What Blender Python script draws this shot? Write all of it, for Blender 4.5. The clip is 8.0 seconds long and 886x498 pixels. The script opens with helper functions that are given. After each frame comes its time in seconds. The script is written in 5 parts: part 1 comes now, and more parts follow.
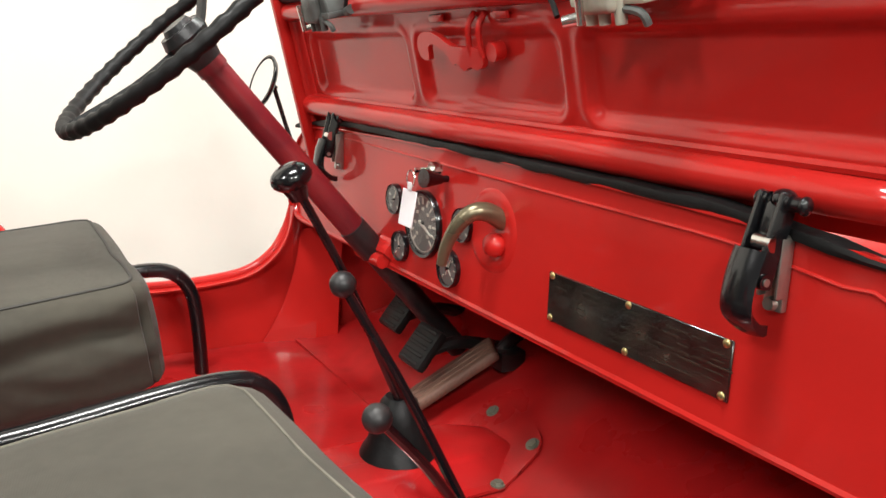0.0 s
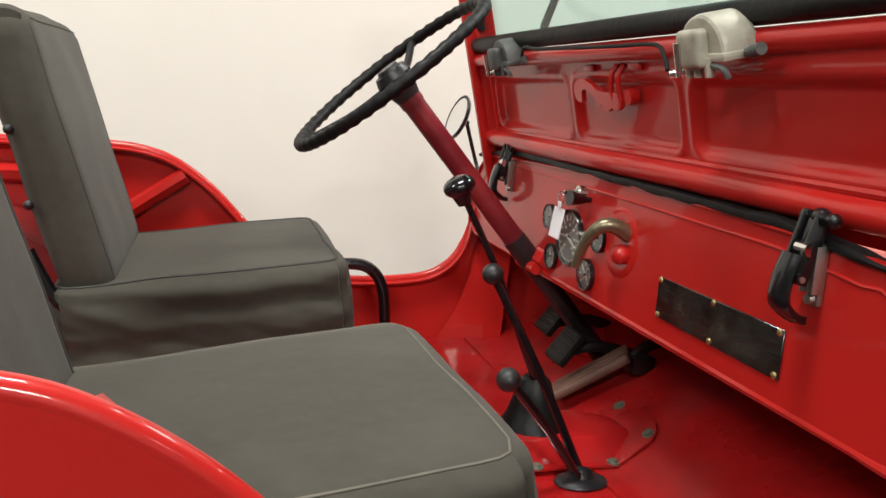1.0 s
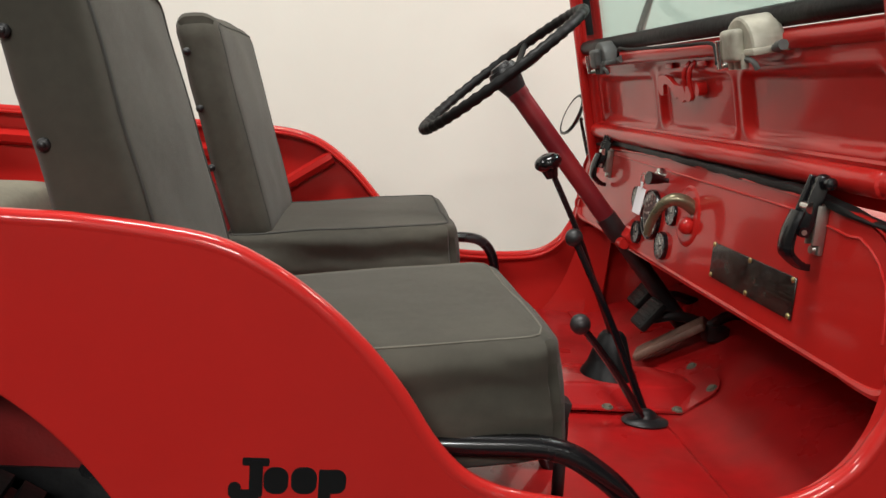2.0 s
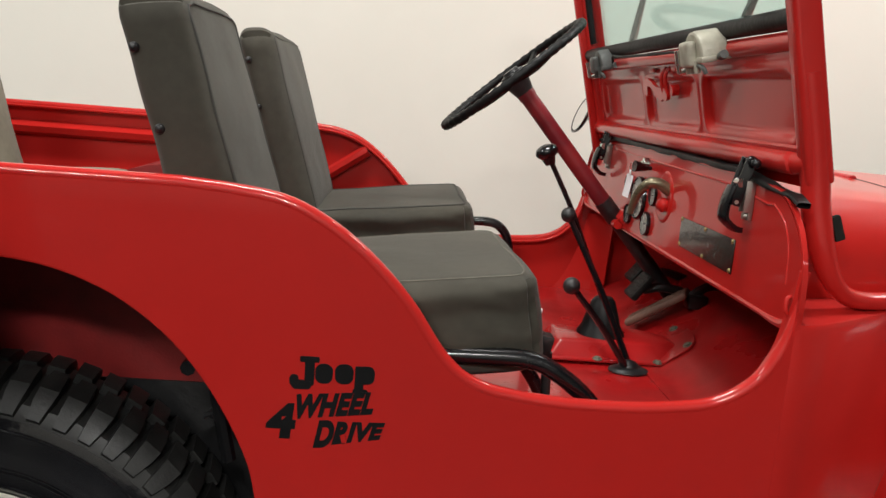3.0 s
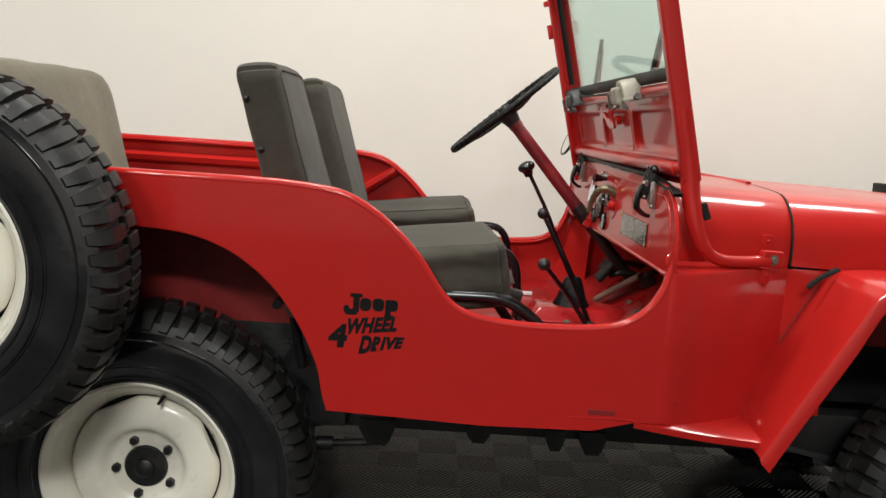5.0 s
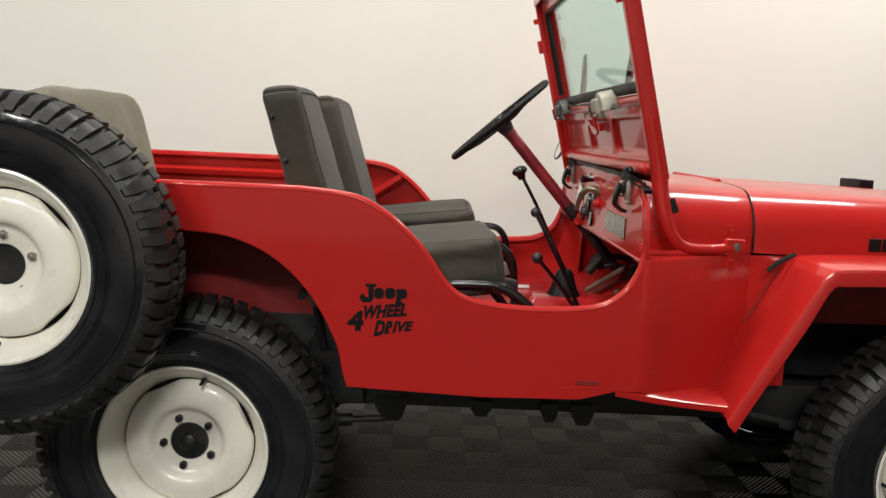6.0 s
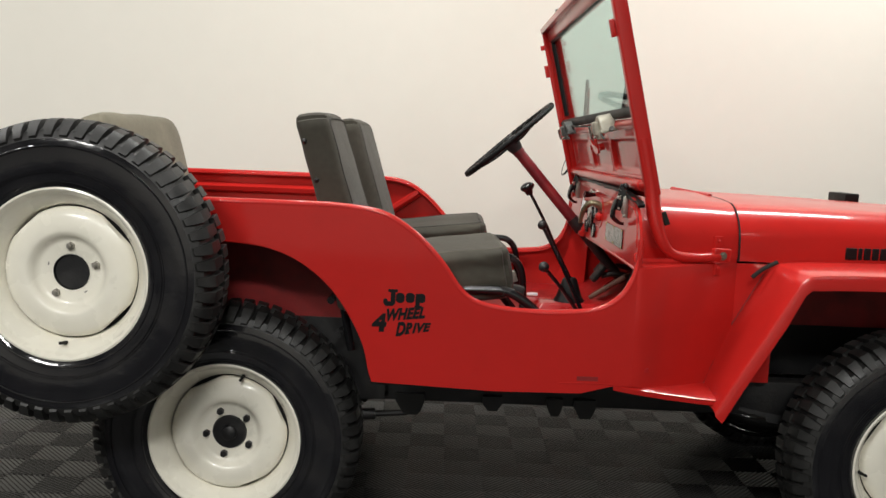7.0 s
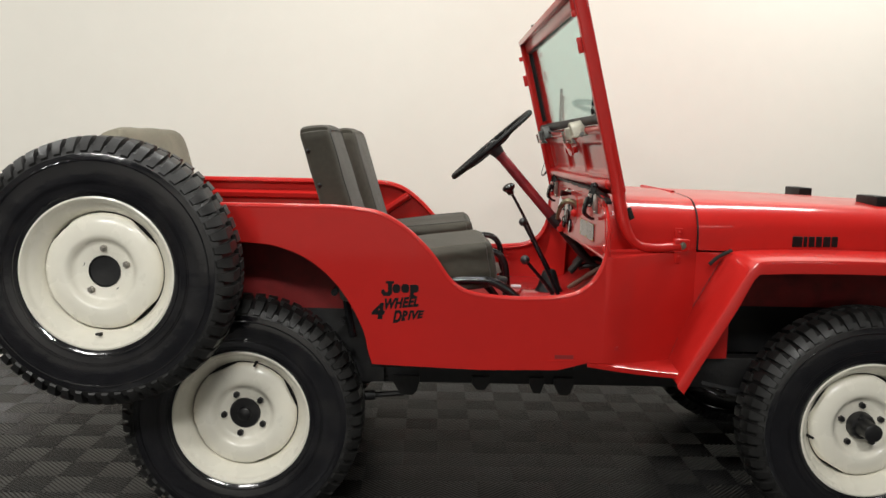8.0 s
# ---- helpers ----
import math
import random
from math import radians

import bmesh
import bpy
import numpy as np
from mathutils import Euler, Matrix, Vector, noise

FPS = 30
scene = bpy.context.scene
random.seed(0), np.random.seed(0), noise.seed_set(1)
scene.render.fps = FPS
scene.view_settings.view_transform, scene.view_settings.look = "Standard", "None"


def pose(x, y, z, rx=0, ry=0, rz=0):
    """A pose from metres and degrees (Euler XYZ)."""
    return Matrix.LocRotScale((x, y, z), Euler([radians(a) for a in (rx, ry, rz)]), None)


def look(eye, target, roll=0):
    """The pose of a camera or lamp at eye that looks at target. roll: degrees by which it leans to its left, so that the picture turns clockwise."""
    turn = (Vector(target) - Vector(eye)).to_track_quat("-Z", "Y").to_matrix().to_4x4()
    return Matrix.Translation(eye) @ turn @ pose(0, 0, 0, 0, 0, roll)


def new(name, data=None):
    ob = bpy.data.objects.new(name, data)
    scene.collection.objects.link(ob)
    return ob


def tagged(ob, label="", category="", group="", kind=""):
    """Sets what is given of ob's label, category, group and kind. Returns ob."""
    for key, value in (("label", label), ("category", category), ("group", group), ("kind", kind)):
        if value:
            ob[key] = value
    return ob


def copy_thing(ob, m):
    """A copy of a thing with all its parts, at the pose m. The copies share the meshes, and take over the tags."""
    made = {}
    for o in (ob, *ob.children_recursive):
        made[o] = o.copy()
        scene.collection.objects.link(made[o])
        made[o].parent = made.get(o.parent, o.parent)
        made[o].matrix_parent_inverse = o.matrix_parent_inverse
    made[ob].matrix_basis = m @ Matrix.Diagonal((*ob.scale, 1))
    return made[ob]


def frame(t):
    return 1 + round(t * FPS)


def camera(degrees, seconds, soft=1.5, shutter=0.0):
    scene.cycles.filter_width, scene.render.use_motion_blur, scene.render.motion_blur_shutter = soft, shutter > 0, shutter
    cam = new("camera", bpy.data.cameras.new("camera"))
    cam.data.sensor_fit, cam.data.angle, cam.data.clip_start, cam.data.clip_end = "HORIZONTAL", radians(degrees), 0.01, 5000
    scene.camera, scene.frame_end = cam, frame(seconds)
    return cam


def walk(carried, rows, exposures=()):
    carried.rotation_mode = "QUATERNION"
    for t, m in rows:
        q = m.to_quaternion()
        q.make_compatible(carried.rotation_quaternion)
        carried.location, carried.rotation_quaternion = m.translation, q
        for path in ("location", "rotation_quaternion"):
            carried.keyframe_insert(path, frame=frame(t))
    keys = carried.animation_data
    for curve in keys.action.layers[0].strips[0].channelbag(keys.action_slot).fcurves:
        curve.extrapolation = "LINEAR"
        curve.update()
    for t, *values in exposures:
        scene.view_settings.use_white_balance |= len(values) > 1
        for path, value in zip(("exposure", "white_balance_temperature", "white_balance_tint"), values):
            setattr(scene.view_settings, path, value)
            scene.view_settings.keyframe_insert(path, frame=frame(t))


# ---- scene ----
cam = camera(56.8, 8.0)
PATH = [
    (0, (0.581, -0.938, 1.259), (1.561, 0.748, 0.813), 1.9),
    (0.5, (0.565, -1.089, 1.253), (1.297, 0.728, 0.849), 3.3),
    (1, (0.542, -1.213, 1.255), (1.086, 0.676, 0.888), 3.9),
    (1.5, (0.567, -1.350, 1.236), (0.9357, 0.583, 0.8765), 4.2),
    (2, (0.5742, -1.4982, 1.2278), (0.774, 0.4572, 0.858), 4.62),
    (2.2, (0.582, -1.5445, 1.23), (0.735, 0.414, 0.852), 4.45),
    (3.3, (0.6, -1.933, 1.22), (0.702, 0.034, 0.873), 4.6),
    (3.5, (0.623, -2.016, 1.225), (0.709, -0.046, 0.891), 4.6),
    (4, (0.648, -2.179, 1.214), (0.703, -0.207, 0.884), 4.5),
    (4.5, (0.632, -2.314, 1.22), (0.669, -0.339, 0.905), 4.3),
    (6, (0.641, -2.727, 1.235), (0.658, -0.747, 0.954), 2.5),
    (6.5, (0.673, -2.839, 1.246), (0.64, -0.86, 0.96), 2.5),
    (7, (0.638, -2.967, 1.258), (0.62, -0.983, 1.007), 2.2),
    (7.5, (0.637, -3.123, 1.262), (0.634, -1.138, 1.017), 1.5),
    (8, (0.636, -3.254, 1.275), (0.645, -1.269, 1.028), 1.1),
]
walk(cam, [(t, look(eye, target, roll)) for t, eye, target, roll in PATH], [(0, 0.5), (0.5, 0.2), (1, -0.03), (1.5, -0.2), (2, -0.25), (3.5, -0.21), (4.5, -0.22), (6, -0.27), (8, -0.25)])

# ---- light ----
world = bpy.data.worlds.new("room_air")
scene.world = world
world.use_nodes = True
world.node_tree.nodes["Background"].inputs[0].default_value = (0.9, 0.95, 1.0, 1)
world.node_tree.nodes["Background"].inputs[1].default_value = 0.05


def area_lamp(name, x, y, z, sx, sy, watts, colour, aim=None):
    data = bpy.data.lights.new(name, "AREA")
    data.shape, data.size, data.size_y, data.energy, data.color = "RECTANGLE", sx, sy, watts, colour
    ob = new(name, data)
    ob.matrix_world = look((x, y, z), aim or (x, y, 0))
    return tagged(ob, kind="structure")


WARM = (1.0, 0.992, 0.95)
LAMPS = [(-2.9, -0.6, 92), (0.3, -0.4, 92), (2.9, 0.35, 92), (5.4, 0.35, 55), (-1.7, -4.7, 185), (0.7, -5.2, 255), (3.9, -5.4, 22)]
CEILING = 3.9
for lx, ly, watts in LAMPS:
    area_lamp("ceiling_lamp", lx, ly, CEILING - 0.09, 1.15, 0.55, watts, WARM)

# ---- materials ----


def material(name, colour, rough=0.5, metal=0.0, coat=0.0, spread=0.12, grain=40.0, bump=0.05, bump_scale=200.0, rough_spread=0.1, stretch=(1, 1, 1), dirt=None, dirt_amount=0.0, dirt_scale=6.0, sheen=0.0, spec=0.5):
    m = bpy.data.materials.new(name)
    m.use_nodes = True
    nt = m.node_tree
    nd, ln = nt.nodes, nt.links
    b = nd["Principled BSDF"]
    b.inputs["Metallic"].default_value = metal
    b.inputs["Coat Weight"].default_value = coat
    b.inputs["Coat Roughness"].default_value = 0.075
    b.inputs["Sheen Weight"].default_value = sheen
    b.inputs["Specular IOR Level"].default_value = spec
    co = nd.new("ShaderNodeTexCoord")
    mp = nd.new("ShaderNodeMapping")
    mp.inputs["Scale"].default_value = stretch
    ln.new(co.outputs["Object"], mp.inputs["Vector"])
    big, small = nd.new("ShaderNodeTexNoise"), nd.new("ShaderNodeTexNoise")
    big.inputs["Scale"].default_value, small.inputs["Scale"].default_value = dirt_scale, grain
    big.inputs["Detail"].default_value, small.inputs["Detail"].default_value = 6, 4
    for n in (big, small):
        ln.new(mp.outputs["Vector"], n.inputs["Vector"])
    add = nd.new("ShaderNodeMath")
    add.operation = "ADD"
    ln.new(big.outputs["Fac"], add.inputs[0])
    ln.new(small.outputs["Fac"], add.inputs[1])
    ramp = nd.new("ShaderNodeMapRange")
    ramp.inputs["From Min"].default_value, ramp.inputs["From Max"].default_value = 0.6, 1.4
    ramp.inputs["To Min"].default_value, ramp.inputs["To Max"].default_value = 1 - spread, 1 + spread
    ln.new(add.outputs[0], ramp.inputs["Value"])
    mul = nd.new("ShaderNodeMixRGB")
    mul.blend_type = "MULTIPLY"
    mul.inputs["Fac"].default_value = 1
    mul.inputs["Color1"].default_value = (*colour, 1)
    ln.new(ramp.outputs[0], mul.inputs["Color2"])
    out = mul.outputs[0]
    if dirt:
        mask = nd.new("ShaderNodeMapRange")
        mask.inputs["From Min"].default_value, mask.inputs["From Max"].default_value = 0.5, 0.72
        mask.inputs["To Max"].default_value = dirt_amount
        ln.new(big.outputs["Fac"], mask.inputs["Value"])
        mix = nd.new("ShaderNodeMixRGB")
        mix.inputs["Color2"].default_value = (*dirt, 1)
        ln.new(mask.outputs[0], mix.inputs["Fac"])
        ln.new(out, mix.inputs["Color1"])
        out = mix.outputs[0]
    ln.new(out, b.inputs["Base Color"])
    rr = nd.new("ShaderNodeMapRange")
    rr.inputs["From Min"].default_value, rr.inputs["From Max"].default_value = 0.3, 0.7
    rr.inputs["To Min"].default_value, rr.inputs["To Max"].default_value = max(0.02, rough - rough_spread), min(1, rough + rough_spread)
    ln.new(big.outputs["Fac"], rr.inputs["Value"])
    ln.new(rr.outputs[0], b.inputs["Roughness"])
    if bump:
        fine = nd.new("ShaderNodeTexNoise")
        fine.inputs["Scale"].default_value = bump_scale
        fine.inputs["Detail"].default_value = 3
        ln.new(mp.outputs["Vector"], fine.inputs["Vector"])
        bp = nd.new("ShaderNodeBump")
        bp.inputs["Strength"].default_value = bump
        bp.inputs["Distance"].default_value = 0.004
        ln.new(fine.outputs["Fac"], bp.inputs["Height"])
        ln.new(bp.outputs["Normal"], b.inputs["Normal"])
    return m


def canvas(name, colour):
    """Woven cloth: a fine weave, soft creases and worn, paler patches."""
    m = material(name, colour, 0.78, spread=0.16, grain=60, bump=0, dirt=tuple(c * 1.45 for c in colour), dirt_amount=0.55, dirt_scale=5, sheen=0.08, spec=0.2)
    nt = m.node_tree
    nd, ln = nt.nodes, nt.links
    co = nd.new("ShaderNodeTexCoord")
    heights = []
    for axis in "XYZ":
        w = nd.new("ShaderNodeTexWave")
        w.bands_direction = axis
        w.inputs["Scale"].default_value = 330
        w.inputs["Distortion"].default_value = 0.6
        ln.new(co.outputs["Object"], w.inputs["Vector"])
        heights.append(w.outputs["Fac"])
    a, b2 = nd.new("ShaderNodeMath"), nd.new("ShaderNodeMath")
    ln.new(heights[0], a.inputs[0])
    ln.new(heights[1], a.inputs[1])
    ln.new(a.outputs[0], b2.inputs[0])
    ln.new(heights[2], b2.inputs[1])
    fine = nd.new("ShaderNodeBump")
    fine.inputs["Strength"].default_value, fine.inputs["Distance"].default_value = 0.12, 0.0005
    ln.new(b2.outputs[0], fine.inputs["Height"])
    crease = nd.new("ShaderNodeTexNoise")
    crease.inputs["Scale"].default_value, crease.inputs["Detail"].default_value, crease.inputs["Distortion"].default_value = 6, 4, 0.15
    mp = nd.new("ShaderNodeMapping")
    mp.inputs["Scale"].default_value = (1.0, 1.0, 1.6)
    ln.new(co.outputs["Object"], mp.inputs["Vector"])
    ln.new(mp.outputs["Vector"], crease.inputs["Vector"])
    soft = nd.new("ShaderNodeBump")
    soft.inputs["Strength"].default_value, soft.inputs["Distance"].default_value = 0.3, 0.012
    ln.new(crease.outputs["Fac"], soft.inputs["Height"])
    ln.new(fine.outputs["Normal"], soft.inputs["Normal"])
    ln.new(soft.outputs["Normal"], nd["Principled BSDF"].inputs["Normal"])
    return m


RED = material("red_paint", (0.48, 0.0165, 0.0135), 0.36, coat=0.6, spread=0.05, grain=14, bump=0.012, bump_scale=30, rough_spread=0.07, dirt=(0.41, 0.0145, 0.012), dirt_amount=0.4, dirt_scale=2.5, spec=0.15)
# Scuffed and dusty floor red, also darkened to carry the tub's shade
RED_FLOOR = material("shaded_scuffed_floor_red", (0.40, 0.0105, 0.011), 0.34, coat=0.45, spread=0.14, grain=26, bump=0.06, bump_scale=60, rough_spread=0.14, dirt=(0.27, 0.018, 0.016), dirt_amount=0.7, dirt_scale=7, spec=0.35)
MAROON = material("aged_maroon_paint", (0.16, 0.012, 0.018), 0.35, coat=0.3, spread=0.2, grain=20, bump=0.05, dirt=(0.3, 0.02, 0.02), dirt_amount=0.6, dirt_scale=9)
SEAT = canvas("grey_canvas", (0.052, 0.0475, 0.037))
SEAT_TAN = canvas("olive_tan_canvas", (0.17, 0.155, 0.115))
PIPING = material("grey_seam", (0.04, 0.038, 0.033), 0.8, spread=0.2)
BLACK = material("black_enamel", (0.005, 0.005, 0.006), 0.24, coat=0.3, spread=0.3, bump=0.06, bump_scale=60)
BLACK_WORN = material("worn_black_metal", (0.012, 0.012, 0.013), 0.4, spread=0.4, bump=0.15, bump_scale=120, dirt=(0.07, 0.065, 0.06), dirt_amount=0.3, dirt_scale=25)
RUBBER = material("tyre_rubber", (0.0125, 0.0123, 0.012), 0.5, spread=0.35, grain=60, bump=0.15, bump_scale=150, rough_spread=0.14, dirt=(0.034, 0.033, 0.031), dirt_amount=0.5, dirt_scale=14)
SIDEWALL = material("dressed_sidewall", (0.009, 0.009, 0.011), 0.15, coat=0.5, spread=0.3, bump=0.55, bump_scale=22, rough_spread=0.10, dirt=(0.03, 0.028, 0.026), dirt_amount=0.4, dirt_scale=9)
GREY_SEAL = material("perished_grey_rubber", (0.018, 0.018, 0.016), 0.85, spread=0.3, bump=0.2, bump_scale=90, spec=0.12)
RUBBER_SOFT = material("matt_rubber", (0.007, 0.007, 0.0072), 0.5, spread=0.3, bump=0.2, bump_scale=90, spec=0.22)
CREAM = material("cream_wheel_paint", (0.83, 0.80, 0.70), 0.28, coat=0.35, spread=0.04, grain=18, bump=0.02, bump_scale=50, dirt=(0.7, 0.65, 0.53), dirt_amount=0.35, dirt_scale=7)
STEEL = material("dull_steel", (0.42, 0.4, 0.36), 0.4, metal=0.9, spread=0.25, bump=0.15, bump_scale=140)
CHROME = material("worn_chrome", (0.75, 0.74, 0.7), 0.18, metal=1.0, spread=0.1, bump=0.05)
BRASS = material("tarnished_brass", (0.45, 0.36, 0.16), 0.38, metal=0.85, spread=0.25, bump=0.1)
# Darker, mottled copy of the body red: shade inside recesses put into colour
SHADED_RED = material("shaded_red_paint", (0.23, 0.009, 0.009), 0.6, spread=0.2, grain=20, bump=0.15, dirt=(0.06, 0.013, 0.011), dirt_amount=0.7, dirt_scale=8)
GREY_CAST = material("grey_cast_metal", (0.44, 0.42, 0.34), 0.5, metal=0.15, spread=0.2, bump=0.25, bump_scale=110, dirt=(0.16, 0.15, 0.12), dirt_amount=0.6, dirt_scale=22)
GREY_DARK = material("dark_cast_metal", (0.1, 0.105, 0.1), 0.5, metal=0.3, spread=0.25, bump=0.25, bump_scale=110)
GREY_GREEN = material("grey_green_zinc", (0.2, 0.22, 0.17), 0.5, metal=0.5, spread=0.2, bump=0.2)
THREAD = material("pale_thread", (0.13, 0.12, 0.095), 0.8, spread=0.3)
OLIVE_METAL = material("worn_olive_metal", (0.22, 0.19, 0.12), 0.36, metal=0.7, spread=0.3, grain=35, bump=0.1)
DIAL = material("dial_face", (0.14, 0.142, 0.136), 0.4, spread=0.2, bump=0)
INK_LIGHT = material("pale_ink", (0.6, 0.58, 0.5), 0.5, spread=0.05, bump=0)
INK_DIM = material("faded_print", (0.026, 0.024, 0.017), 0.2, coat=0.5, spec=0.8, spread=0.3, bump=0)
PLATE = material("plate_black", (0.012, 0.012, 0.01), 0.2, coat=0.5, spec=0.8, spread=0.5, grain=30, bump=0.1, dirt=(0.05, 0.045, 0.03), dirt_amount=0.5, dirt_scale=30)
PAPER = material("white_paper", (0.85, 0.85, 0.87), 0.6, spread=0.03, bump=0.02)
DECAL = material("black_vinyl", (0.006, 0.006, 0.0065), 0.5, spread=0.2, bump=0.02, spec=0.2)
WOOD_PEDAL = material("worn_brown_pedal", (0.16, 0.085, 0.06), 0.6, spread=0.3, grain=90, bump=0.3, bump_scale=60, stretch=(1, 6, 1), dirt=(0.24, 0.14, 0.1), dirt_amount=0.6, dirt_scale=12)
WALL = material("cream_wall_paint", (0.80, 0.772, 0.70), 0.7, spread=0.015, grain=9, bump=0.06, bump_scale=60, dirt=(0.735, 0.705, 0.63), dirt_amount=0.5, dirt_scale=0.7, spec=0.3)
# Tones for the unseen walls and ceiling, picked to hold down bounce and reflections
FAR_WALL = material("unseen_wall_beige", (0.38, 0.365, 0.335), 0.75, spread=0.03, bump=0.05)
DIM = material("unseen_wall_grey", (0.22, 0.215, 0.205), 0.8, spread=0.03, bump=0.05)
CEIL = material("unseen_ceiling_grey", (0.34, 0.335, 0.32), 0.8, spread=0.02, bump=0.05)
TILE = material("black_floor_plastic", (0.011, 0.0107, 0.0105), 0.36, spread=0.25, grain=25, bump=0.1, bump_scale=120, dirt=(0.024, 0.023, 0.022), dirt_amount=0.5, dirt_scale=3)
UNDER = material("black_chassis_paint", (0.009, 0.009, 0.01), 0.5, spread=0.4, bump=0.3, bump_scale=80, dirt=(0.03, 0.027, 0.024), dirt_amount=0.5, dirt_scale=10)
MIRROR = material("mirror_silver", (0.9, 0.9, 0.9), 0.03, metal=1.0, spread=0.0, bump=0, rough_spread=0.01)
CLOTH_RED = material("red_cloth_hinge", (0.4, 0.012, 0.015), 0.5, spread=0.3, grain=120, bump=0.4, bump_scale=160)


def clear_glass(name, tint, rough=0.0, gloss_gain=0.5):
    m = bpy.data.materials.new(name)
    m.use_nodes = True
    nd, ln = m.node_tree.nodes, m.node_tree.links
    nd.remove(nd["Principled BSDF"])
    clear, gloss, mix, fres = nd.new("ShaderNodeBsdfTransparent"), nd.new("ShaderNodeBsdfGlossy"), nd.new("ShaderNodeMixShader"), nd.new("ShaderNodeMath")
    facing, scale = nd.new("ShaderNodeLayerWeight"), nd.new("ShaderNodeMath")
    facing.inputs["Blend"].default_value = 0.5
    scale.operation, fres.operation = "POWER", "MULTIPLY_ADD"
    scale.inputs[1].default_value = 4.0
    fres.inputs[1].default_value, fres.inputs[2].default_value = gloss_gain, 0.025
    ln.new(facing.outputs["Facing"], scale.inputs[0])
    ln.new(scale.outputs[0], fres.inputs[0])
    clear.inputs[0].default_value = (*tint, 1)
    gloss.inputs["Roughness"].default_value = rough
    ln.new(fres.outputs[0], mix.inputs[0])
    ln.new(clear.outputs[0], mix.inputs[1])
    ln.new(gloss.outputs[0], mix.inputs[2])
    ln.new(mix.outputs[0], nd["Material Output"].inputs["Surface"])
    return m


GLASS = clear_glass("green_tinted_glass", (0.765, 0.90, 0.885))
DIAL_GLASS = clear_glass("dial_glass", (0.95, 0.95, 0.95), 0.03, 0.9)

# ---- mesh helpers ----


def part(name, bm, mats, parent=None, label="", smooth=True, sharp=40):
    """Links a bmesh as one mesh object under a thing or a part."""
    me = bpy.data.meshes.new(name)
    bmesh.ops.recalc_face_normals(bm, faces=bm.faces)
    if smooth:
        for f in bm.faces:
            f.smooth = True
        for e in bm.edges:
            if len(e.link_faces) == 2 and e.calc_face_angle(0) > radians(sharp):
                e.smooth = False
    bm.to_mesh(me)
    bm.free()
    for m in mats if isinstance(mats, (list, tuple)) else [mats]:
        me.materials.append(m)
    ob = new(name, me)
    if parent:
        ob.parent = parent
    if label:
        ob["label"] = label
    return ob


def thing(name, label, category, group="", kind="", parent=None):
    ob = new(name)
    ob.empty_display_size = 0.1
    if parent:
        ob.parent = parent
        ob["label"] = label
        return ob
    return tagged(ob, label, category, group, kind)


def box(bm, c, s, m=None, bevel=0.0, mat=0, seg=2):
    """A box of full size s at c, turned by m, with rounded edges."""
    r = bmesh.ops.create_cube(bm, size=1, matrix=Matrix.Translation(c) @ (m or Matrix()) @ Matrix.Diagonal((*s, 1)))
    faces = {f for v in r["verts"] for f in v.link_faces}
    if bevel:
        out = bmesh.ops.bevel(bm, geom=list({e for f in faces for e in f.edges}), offset=bevel, segments=seg, profile=0.6, affect="EDGES")
        faces = {f for f in faces if f.is_valid} | set(out["faces"])
    for f in faces:
        f.material_index = mat
    return faces


def rod(bm, a, b, r1, r2=None, seg=12, mat=0):
    a, b = Vector(a), Vector(b)
    d = b - a
    m = Matrix.Translation((a + b) / 2) @ d.to_track_quat("Z", "Y").to_matrix().to_4x4()
    r = bmesh.ops.create_cone(bm, cap_ends=True, segments=seg, radius1=r1, radius2=r1 if r2 is None else r2, depth=d.length, matrix=m)
    for f in {f for v in r["verts"] for f in v.link_faces}:
        f.material_index = mat


def ball(bm, c, r, squash=(1, 1, 1), mat=0, m=None):
    o = bmesh.ops.create_uvsphere(bm, u_segments=16, v_segments=10, radius=r, matrix=Matrix.Translation(c) @ (m or Matrix()) @ Matrix.Diagonal((*squash, 1)))
    for f in {f for v in o["verts"] for f in v.link_faces}:
        f.material_index = mat


def smooth_line(pts, n=8, closed=False):
    """Catmull-Rom curve through points."""
    pts = [Vector(p) for p in pts]
    k = len(pts)
    out = []
    for i in range(k if closed else k - 1):
        p0, p1, p2, p3 = (pts[j % k] if closed else pts[min(max(j, 0), k - 1)] for j in (i - 1, i, i + 1, i + 2))
        for s in range(n):
            t = s / n
            out.append(0.5 * (2 * p1 + (p2 - p0) * t + (2 * p0 - 5 * p1 + 4 * p2 - p3) * t * t + (3 * p1 - p0 - 3 * p2 + p3) * t ** 3))
    if not closed:
        out.append(pts[-1])
    return out


